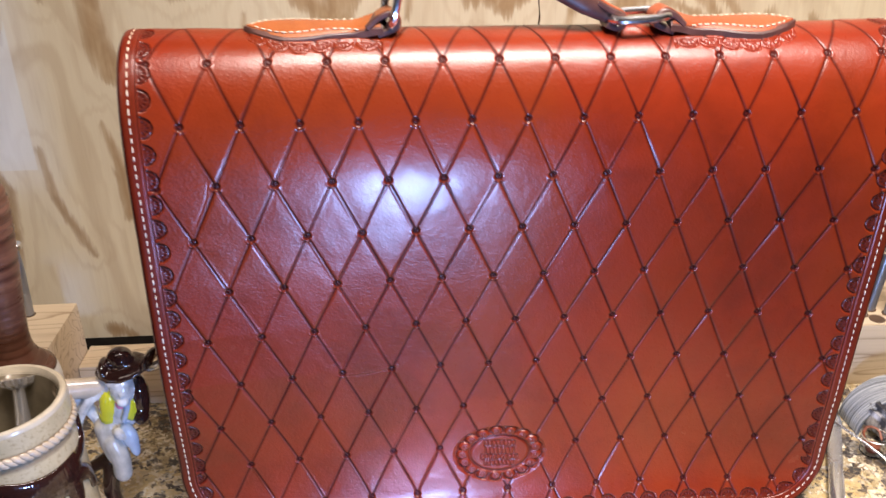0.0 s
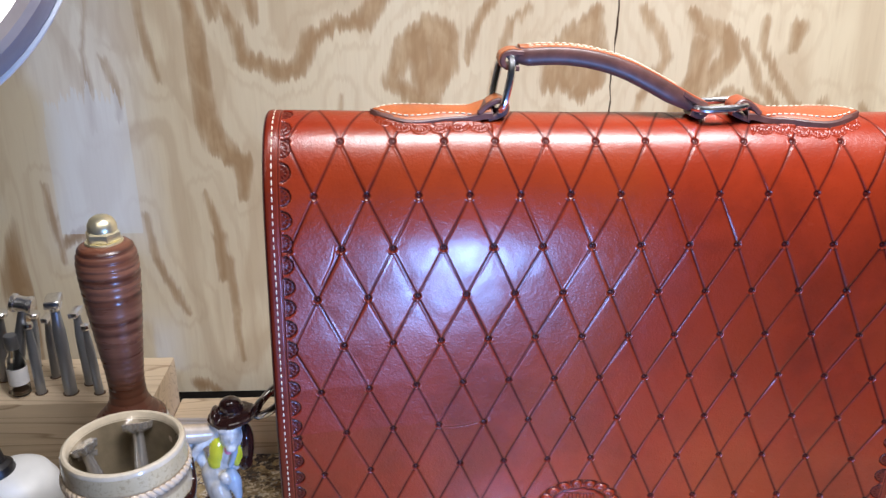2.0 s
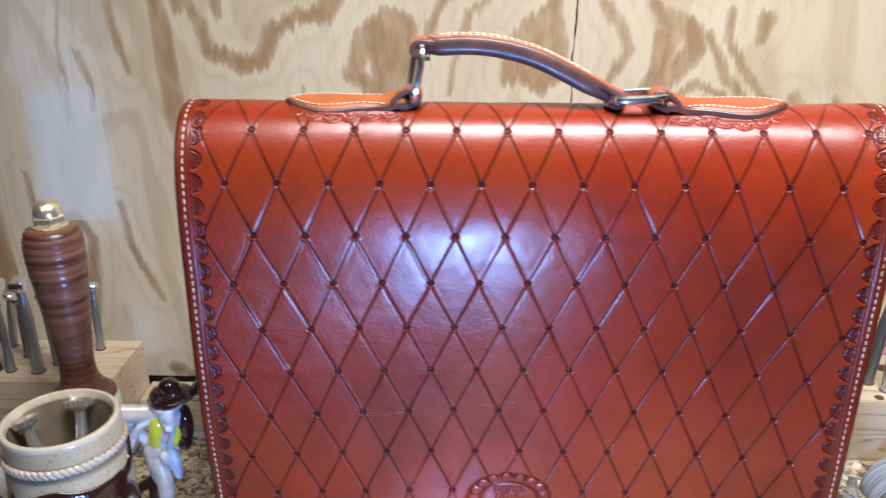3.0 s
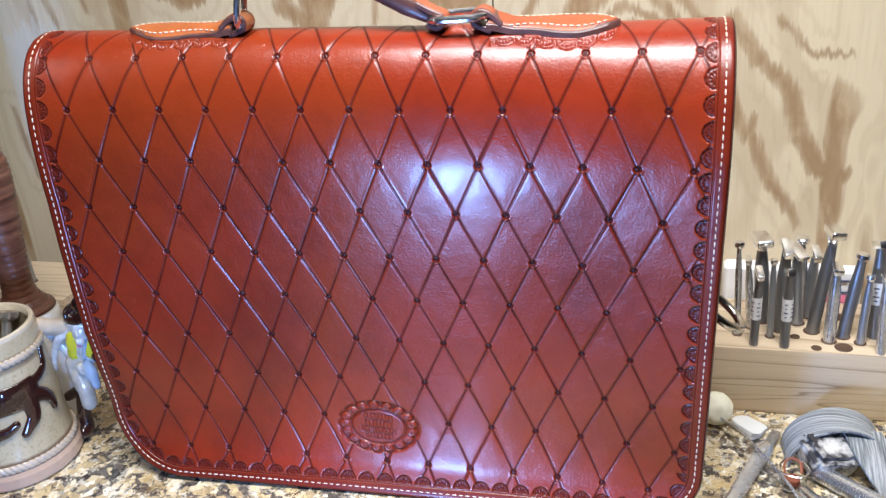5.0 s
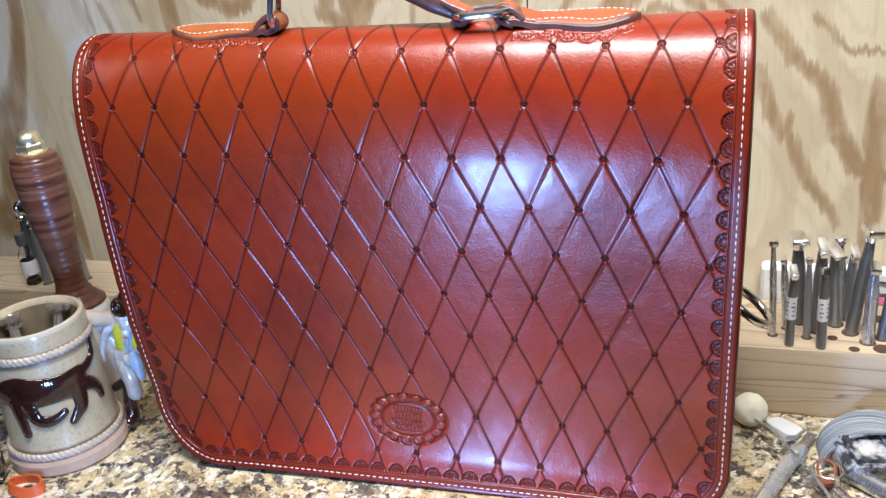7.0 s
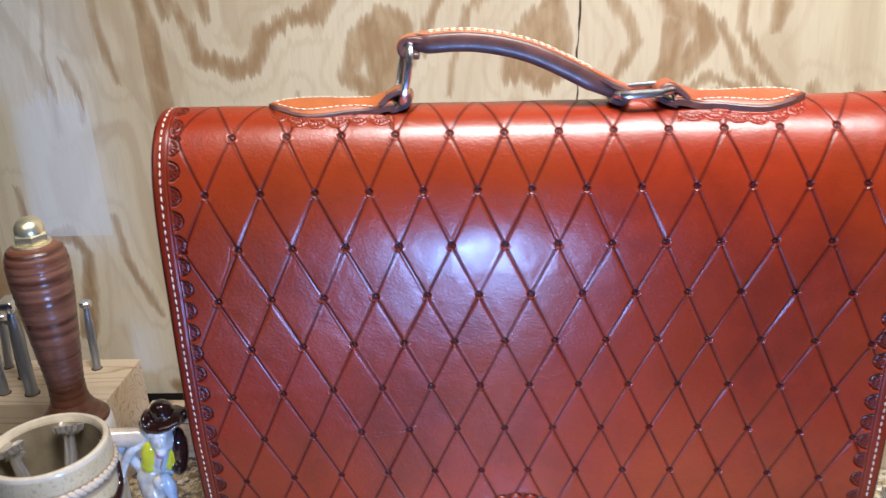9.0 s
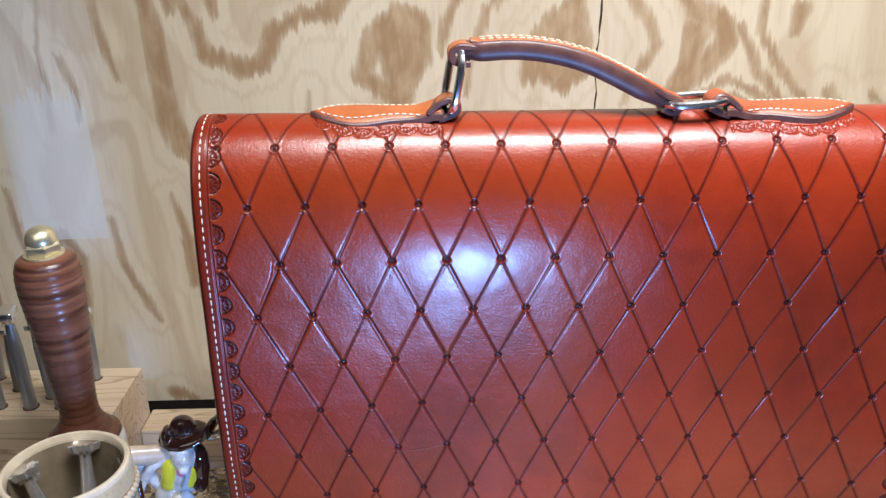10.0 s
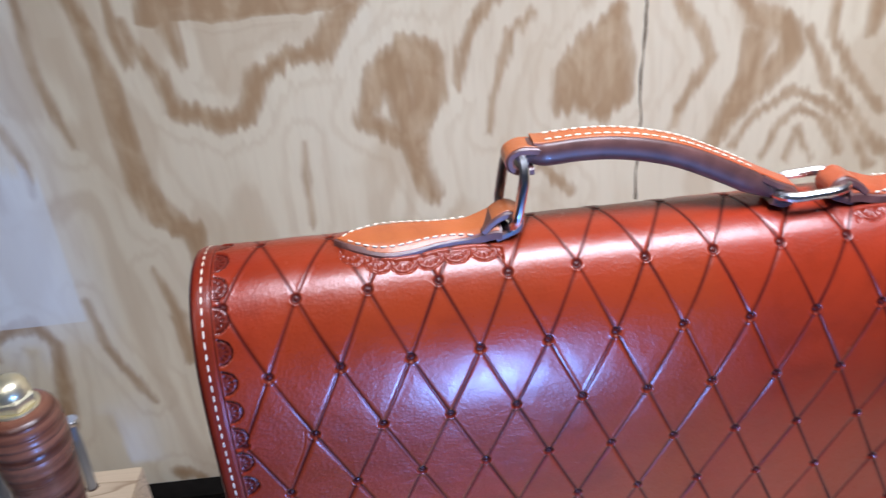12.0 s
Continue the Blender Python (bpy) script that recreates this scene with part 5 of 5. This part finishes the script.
    for mt in (M_BROWN_GLAZE, M_YELLOW, M_BLUE_GLAZE, M_ROPE, M_PINK, M_BEIGE):
        raw.data.materials.append(mt)
    raw["label"] = "glazed crouching figure in a brown hat and yellow vest"


M_RIM = plain("cream_glaze", (0.62, 0.54, 0.41), 0.16, vary=0.08, scale=160, coat=0.5)
M_INSIDE = plain("olive_glaze", (0.26, 0.21, 0.14), 0.14, vary=0.2, scale=60, coat=0.5)
M_BEIGE = plain("beige_glaze", (0.50, 0.46, 0.39), 0.15, vary=0.2, scale=120, coat=0.5)
M_BLUE_GLAZE = plain("pale_blue_glaze", (0.42, 0.52, 0.64), 0.15, vary=0.15, scale=90, coat=0.5)
build_mug()
for bx, by, tx, ty, tz, r, head in ((-0.272, 0.452, -0.287, 0.507, 1.003, 0.0058, "flower"), (-0.276, 0.462, -0.3165, 0.4800, 1.003, 0.0056, "flower"), (-0.300, 0.455, -0.316, 0.484, 0.998, 0.0036, "bar")):
    stamp(bx, by, TOP + 0.0185, tx, tz, r, head, "chrome leather stamp leaning inside a mug", M_CAST, False, ty)
tongue = part("leather_scrap", box_bm(-0.0045, -0.0010, 0.0, 0.0045, 0.0010, 0.070, 0.0006), plain("olive_leather", (0.30, 0.24, 0.08), 0.6), None)
tongue.matrix_world = pose(-0.2960, 0.492, TOP + 0.0115, -6, -8, 30)
tagged(tongue, "narrow olive leather offcut standing in a mug", "leather scrap")


# ---- mauls ----
def build_maul():
    m = thing("maul", "leather maul standing on its white head, turned grip up", "maul", at=(-0.3045, 0.5450, TOP + 0.0175))
    part("head", lathe_bm([(0, -0.0175), (0.0255, -0.0175), (0.027, -0.0155), (0.0275, 0.076), (0.0268, 0.0825), (0.0250, 0.0858), (0, 0.0862)], 40), M_POLY, m, "white plastic striking head")
    grip = [(0.0, 0.086), (0.0262, 0.086), (0.0245, 0.0885), (0.0178, 0.096), (0.0140, 0.104), (0.0132, 0.114), (0.0138, 0.126), (0.0158, 0.145), (0.0182, 0.168), (0.0203, 0.190), (0.0214, 0.206), (0.0212, 0.216), (0.0196, 0.2235), (0.0170, 0.2270), (0.0125, 0.2285), (0, 0.2288)]
    fine = smooth_path([(r, 0, z) for r, z in grip[1:]], 150)
    prof = [(0.0, 0.086)] + [(max(0.0, p.x) * (1 + 0.012 * math.sin(p.z * 1150) + 0.006 * math.sin(p.z * 2300 + 1)), p.z) for p in fine]
    prof[-1] = (0.0, 0.2288)
    part("grip", lathe_bm(prof, 40), M_GRIP, m, "reddish-brown ringed turned grip")
    part("washer", lathe_bm([(0, 0.2280), (0.0128, 0.2280), (0.0132, 0.2290), (0.0128, 0.2300), (0, 0.2300)], 30), M_BRASS, m, "brass washer")
    part("acorn_nut", joined(lathe_bm([(0, 0.2300), (0.0112, 0.2300), (0.0120, 0.2310), (0.0120, 0.2360), (0.0100, 0.2380), (0, 0.2380)], 6),
                             lathe_bm([(0.0098, 0.2370), (0.0102, 0.2385), (0.0098, 0.2420), (0.0080, 0.2455), (0.0046, 0.2478), (0.0, 0.2484)], 28)), M_BRASS, m, "polished brass acorn nut")


build_maul()


def build_small_maul():
    m = thing("maul", "leather maul with a round white head and black handle", "maul", at=(-0.3950, 0.5310, TOP))
    part("head", lathe_bm([(0, 0.0), (0.026, 0.0), (0.0300, 0.003), (0.0330, 0.022), (0.0335, 0.042), (0.0315, 0.054), (0.0260, 0.0635), (0.0165, 0.0685), (0, 0.0705)], 48), M_POLY, m, "white plastic striking head")
    tip = Matrix.Translation((-0.010, -0.004, 0.0665)) @ pose(0, 0, 0, -2, -15, 0)
    part("collar", lathe_bm([(0, -0.003), (0.0135, -0.003), (0.0142, 0.001), (0.0138, 0.006), (0.0110, 0.009), (0, 0.009)], 28, tip), M_BLACK, m, "black collar")
    part("handle", lathe_bm([(0, 0.008), (0.0098, 0.008), (0.0092, 0.03), (0.0105, 0.07), (0.0125, 0.11), (0.0120, 0.135), (0.0080, 0.144), (0, 0.146)], 28, tip), M_BLACK, m, "black handle")


build_small_maul()


# ---- round lamp over the bench ----
def build_lamp():
    lamp = thing("bench_magnifier_lamp", "round grey bench lamp with a glowing white face", "lamp", at=(-0.318, 0.330, 1.352))
    lamp.matrix_world = pose(-0.318, 0.330, 1.352, 62, 0, 12)
    part("housing", lathe_bm([(0.093, -0.010), (0.0975, -0.010), (0.1000, -0.004), (0.1000, 0.010), (0.0975, 0.012), (0.093, 0.012), (0.0915, 0.006), (0.0915, -0.006)], 72, None, True), M_LAMPGREY, lamp, "grey plastic rim")
    part("bright_bead", lathe_bm([(0.0992, -0.0105), (0.1006, -0.0085), (0.1012, -0.0055), (0.1000, -0.0045), (0.0985, -0.0080)], 72, None, True), M_POLY, lamp, "white bead on the rim")
    part("diffuser", lathe_bm([(0, 0.004), (0.0918, 0.004), (0.0918, 0.007), (0, 0.007)], 60), M_GLOW, lamp, "glowing white diffuser")
    inv = lamp.matrix_world.inverted()
    rod = tube_bm([inv @ Vector(p) for p in ((-0.330, 0.425, 1.405), (-0.345, 0.470, 1.60), (-0.345, 0.480, 2.449))], 0.006, 10)
    part("hanging_rod", rod, M_LAMPGREY, lamp)


build_lamp()


# ---- loose things on the granite ----
SPREAD = Matrix.Translation((0.29, -0.007, TOP)) @ Matrix.Scale(1.0431, 4) @ Matrix.Translation((-0.29, 0.007, -TOP))


def lying(a, b):
    """A frame whose z runs from a to b."""
    a, b = Vector(a), Vector(b)
    return Matrix.Translation(a) @ (b - a).to_track_quat("Z", "Y").to_matrix().to_4x4(), (b - a).length


def build_dauber():
    d = thing("dauber", "cream felt ball dauber on a thin wire handle", "dauber")
    d.matrix_world = SPREAD
    b = bmesh.new()
    bmesh.ops.create_icosphere(b, subdivisions=4, radius=0.0128)
    for v in b.verts:
        v.co *= 1 + 0.05 * noise.noise(v.co * 160) + 0.02 * noise.noise(v.co * 500)
        if (v.co - Vector((0.004, -0.012, 0.001))).length < 0.0045:
            v.co *= 0.93
    b.transform(Matrix.Translation((0.2765, 0.5785, TOP + 0.0130)))
    part("felt_ball", b, M_COTTON, d, "cream felt ball")
    part("wire_handle", tube_bm(smooth_path([(0.2795, 0.5690, TOP + 0.0110), (0.292, 0.550, TOP + 0.0150), (0.308, 0.522, TOP + 0.0145), (0.3220, 0.500, TOP + 0.0100), (0.3330, 0.482, TOP + 0.0030)], 24), 0.00105, 8), M_STEEL, d, "thin steel wire")


def build_knife():
    k = thing("swivel_knife", "silver swivel knife with a knurled barrel, lying on granite", "craft knife")
    k.matrix_world = SPREAD
    slim = Matrix.Diagonal((0.70, 0.70, 1.0, 1.0))
    m, ln = lying((0.2655, 0.4385, TOP + 0.0058), (0.3215, 0.5680, TOP + 0.0058))
    m = m @ slim
    part("tail", lathe_bm([(0, 0), (0.0050, 0.0), (0.0068, 0.004), (0.0078, 0.030), (0.0076, 0.048), (0.0070, 0.056), (0, 0.056)], 28, m), M_ALU, k, "polished tapered end")
    b = bmesh.new()
    rings = []
    for i in range(91):
        z = 0.0562 + i * 0.0005
        ring = []
        for j in range(96):
            w = 2 * math.pi * j / 96
            radius = 0.0070 + 0.0007 * abs(math.sin(8 * w + i * 0.42) * math.sin(8 * w - i * 0.42))
            ring.append(b.verts.new((radius * math.cos(w), radius * math.sin(w), z)))
        rings.append(ring)
    for lo, hi in zip(rings, rings[1:]):
        for j in range(96):
            b.faces.new((lo[j], lo[(j + 1) % 96], hi[(j + 1) % 96], hi[j]))
    b.faces.new(rings[0][::-1])
    b.faces.new(rings[-1])
    b.transform(m)
    part("barrel", b, M_ALU, k, "knurled aluminium barrel", False)
    part("neck", lathe_bm([(0, 0.1013), (0.0080, 0.1013), (0.0087, 0.1030), (0.0088, 0.1110), (0.0078, 0.1150), (0.0058, 0.1172), (0, 0.1175)], 28, m), M_ALU, k, "polished rounded neck")
    part("screw", lathe_bm([(0, 0.0), (0.0022, 0.0), (0.0022, 0.0016), (0, 0.0016)], 14, m @ Matrix.Translation((0, -0.0080, 0.109)) @ pose(0, 0, 0, 90, 0, 0)), M_DULL, k, "dark set screw")
    blade = box_bm(-0.0048, -0.0012, 0.1160, 0.0048, 0.0012, 0.1370, 0.0006)
    blade.transform(m)
    part("blade", blade, M_STEEL, k, "flat steel blade")
    guard = lathe_bm([(0.0048, 0.1142), (0.0052, 0.1142), (0.0052, 0.1390), (0.0048, 0.1390)], 20, m, True)
    part("clear_cap", guard, M_GLASS, k, "clear plastic blade cap")


def strip_loop(points, axis, width, thick, name, mat, parent, label=""):
    """A band bent along points, its width along axis."""
    pts, ax = smooth_path(points, 40), Vector(axis).normalized()
    b = bmesh.new()
    rows = []
    for i, p in enumerate(pts):
        t = (pts[min(i + 1, 39)] - pts[max(i - 1, 0)]).normalized()
        nrm = t.cross(ax).normalized()
        rows.append([b.verts.new(p + ax * (s * width / 2) + nrm * (q * thick / 2)) for s, q in ((-1, -1), (-0.5, -1.05), (0.5, -1.05), (1, -1), (1, 1), (0.5, 1.05), (-0.5, 1.05), (-1, 1))])
    for lo, hi in zip(rows, rows[1:]):
        for j in range(8):
            b.faces.new((lo[j], lo[(j + 1) % 8], hi[(j + 1) % 8], hi[j]))
    b.faces.new(rows[0][::-1])
    b.faces.new(rows[-1])
    return part(name, b, mat, parent, label)


def build_band():
    t = thing("webbing_roll", "curled grey striped webbing lying open on granite", "webbing")
    t.matrix_world = SPREAD
    c = Vector((0.3570, 0.5500, TOP + 0.0010))
    arch = [c + Vector((0.0330 * math.cos(a), 0.006 * math.cos(a), 0.0295 * math.sin(a))) for a in [math.pi * (1.0 - i / 13) for i in range(14)]]
    strip_loop(arch, (-0.10, 1.0, 0.06), 0.026, 0.0016, "arched_band", M_TAPE, t, "grey striped webbing")
    tail = [Vector((0.3735, 0.5480, TOP + 0.0235)), Vector((0.3800, 0.5240, TOP + 0.0180)), Vector((0.3920, 0.5000, TOP + 0.0080)), Vector((0.4050, 0.4760, TOP + 0.0050))]
    strip_loop(tail, (0.90, 0.20, -0.10), 0.027, 0.0016, "loose_end", M_TAPE_END, t, "grey striped webbing")
    w = thing("wax_block", "chipped white and black block inside curled webbing", "block")
    w.matrix_world = SPREAD
    b = bmesh.new()
    bmesh.ops.create_cube(b, size=1, matrix=pose(0.3500, 0.5330, TOP + 0.0125, 14, 6, 25) @ Matrix.Diagonal((0.034, 0.030, 0.021, 1)))
    bmesh.ops.bevel(b, geom=b.edges[:], offset=0.004, segments=2, affect="EDGES")
    bmesh.ops.subdivide_edges(b, edges=b.edges[:], cuts=2, use_grid_fill=True)
    for v in b.verts:
        v.co += Vector((noise.noise(v.co * 140), noise.noise(v.co * 140 + Vector((7, 0, 0))), noise.noise(v.co * 140 + Vector((0, 9, 0))))) * 0.0020
    k = Nodes("chipped_wax")
    f = k.noise(k.coords(), 90.0, 4.0, 0.6)
    k.set(Base_Color=k.ramp(f, [(0.44, (0.04, 0.04, 0.045)), (0.51, (0.30, 0.30, 0.31)), (0.64, (0.66, 0.66, 0.65))]), Roughness=0.35)
    part("lump", b, k.mat, w)


def build_bits():
    t = thing("steel_tube", "brushed steel tube lying on granite", "tube")
    t.matrix_world = SPREAD
    m, ln = lying((0.3395, 0.5230, TOP + 0.0068), (0.4200, 0.4560, TOP + 0.0068))
    part("barrel", lathe_bm([(0, 0.004), (0.0045, 0.004), (0.0048, 0.0), (0.0062, 0.0), (0.0066, 0.0015), (0.0066, ln), (0, ln)], 28, m), M_STEEL, t)
    b = plate_bm(rounded_rect(0.025, 0.015, 0.005), 0.0070, 0.0022, pose(0.3010, 0.5700, TOP + 0.0004, 0, 0, -40))
    for v in b.verts:
        v.co += Vector((noise.noise(v.co * 150), noise.noise(v.co * 150 + Vector((5, 0, 0))), 0)) * 0.0030
    c = part("white_chalk", b, M_POLY)
    c.matrix_world = SPREAD
    tagged(c, "small white chalk piece lying on granite", "chalk")
    g = thing("eyelet_jar", "tiny clear glass jar holding a brown leather loop", "jar", at=(0.3260, 0.5110, TOP + 0.0004))
    g.matrix_world = SPREAD @ g.matrix_world
    part("glass_body", lathe_bm([(0, 0), (0.0080, 0.0), (0.0090, 0.001), (0.0092, 0.0120), (0.0098, 0.0135), (0.0098, 0.0145), (0.0088, 0.0145), (0.0084, 0.0120), (0.0082, 0.0018), (0, 0.0014)], 28), M_GLASS, g)
    ring = [(0.0096 * math.cos(a), 0.0096 * math.sin(a), 0.0148) for a in [2 * math.pi * i / 36 for i in range(36)]]
    part("wire_rim", tube_bm(ring, 0.0006, 6, True), M_CHROME, g, "bright wire rim")
    lp = thing("leather_loop", "small red-brown leather loop in a glass jar", "leather scrap")
    lp.matrix_world = SPREAD
    part("loop", tube_bm(smooth_path([(0.3215, 0.5130, TOP + 0.0060), (0.3205, 0.5180, TOP + 0.0130), (0.3250, 0.5205, TOP + 0.0165), (0.3310, 0.5170, TOP + 0.0155), (0.3315, 0.5110, TOP + 0.0110)], 18), 0.0015, 8, section=[(1.2, 0.5), (-1.2, 0.5), (-1.2, -0.5), (1.2, -0.5)]), plain("russet_leather", (0.26, 0.07, 0.03), 0.5), lp)
    part("knob", lathe_bm([(0, 0.0), (0.0045, 0.0), (0.0052, 0.002), (0.0045, 0.005), (0, 0.006)], 16, Matrix.Translation((0.3255, 0.5100, TOP + 0.0030))), plain("russet_leather_end", (0.22, 0.055, 0.025), 0.5), lp)
    r = thing("wire_clip", "bent bright steel wire clip on granite", "clip")
    r.matrix_world = SPREAD
    part("wire", tube_bm(smooth_path([(0.3290, 0.4960, TOP + 0.003), (0.3320, 0.4840, TOP + 0.009), (0.3400, 0.4800, TOP + 0.010), (0.3430, 0.4900, TOP + 0.008), (0.3380, 0.5020, TOP + 0.002)], 24), 0.0012, 8), M_CHROME, r)
    s = thing("snap_punch", "short steel punch lying on granite", "punch")
    s.matrix_world = SPREAD
    m, ln = lying((0.3300, 0.5020, TOP + 0.0050), (0.3520, 0.4700, TOP + 0.0050))
    part("rod", lathe_bm([(0, 0), (0.0034, 0.0), (0.0048, 0.002), (0.0048, ln), (0, ln)], 20, m), M_CHROME, s)
    o = thing("rubber_band", "orange rubber band on edge on granite", "rubber band")
    o.matrix_world = SPREAD
    pts = [(-0.2560 + 0.0150 * math.cos(a), 0.3970 + 0.0085 * math.sin(a), TOP + 0.0045 + 0.0010 * math.sin(2 * a)) for a in [2 * math.pi * i / 40 for i in range(40)]]
    part("band", tube_bm(pts, 0.004, section=[(-1.0, 0.2), (1.0, 0.2), (1.0, -0.2), (-1.0, -0.2)], closed=True), M_ORANGE, o)
    j = thing("glass_pot", "small clear glass pot with grey rings on granite", "jar", at=(-0.2990, 0.3990, TOP + 0.0004))
    j.matrix_world = SPREAD @ j.matrix_world
    part("glass_body", lathe_bm([(0, 0), (0.0150, 0.0), (0.0165, 0.002), (0.0168, 0.018), (0.0172, 0.0195), (0.0160, 0.0195), (0.0152, 0.018), (0.0150, 0.003), (0, 0.002)], 36), M_GLASS, j)
    for k in range(3):
        part("ring", tube_bm([(0.0085 * math.cos(a) + 0.002 * k - 0.002, 0.0085 * math.sin(a), 0.0045 + 0.0036 * k) for a in [2 * math.pi * i / 28 for i in range(28)]], 0.0013, 8, True), M_NICKEL, j, "dull metal ring")
    p = thing("supply_packet", "clear-wrapped white packet with pink print behind a rack", "packet")
    b = box_bm(0.2820, 0.7085, TOP + 0.0005, 0.3950, 0.7255, 0.9710, 0.006, 3)
    for v in b.verts:
        v.co += Vector((0, noise.noise(v.co * 60), noise.noise(v.co * 45))) * 0.003
    part("wrapper", b, M_LABEL, p)
    for x0, x1, z, mat in ((0.352, 0.389, 0.9415, M_PINK), (0.357, 0.369, 0.9560, M_INK), (0.375, 0.388, 0.9500, M_INK), (0.374, 0.388, 0.9610, M_INK)):
        part("print", box_bm(x0, 0.7062, z, x1, 0.7072, z + (0.007 if mat is M_PINK else 0.0018)), mat, p, "pink stripe" if mat is M_PINK else "illegible dark print")


build_dauber()
build_knife()
build_band()
build_bits()


def build_handle_stub():
    """A turned tool handle leaning from the granite against the mug."""
    path = smooth_path([(-0.5300, 0.4200, TOP + 0.0130), (-0.4600, 0.4400, TOP + 0.0270), (-0.4000, 0.4560, TOP + 0.0400), (-0.3650, 0.4660, TOP + 0.0460), (-0.3440, 0.4710, TOP + 0.0480)], 30)
    # handle of an unknown tool; mallet is only its category
    h = thing("wooden_mallet", "red-brown turned wooden tool handle leaning against a mug", "mallet")
    part("shaft", tube_bm(path, [0.0110 + 0.0035 * math.sin(i / 29 * 2.9) for i in range(30)], 24), plain("red_brown_wood", (0.22, 0.075, 0.045), 0.4, vary=0.25, scale=40), h)


build_handle_stub()
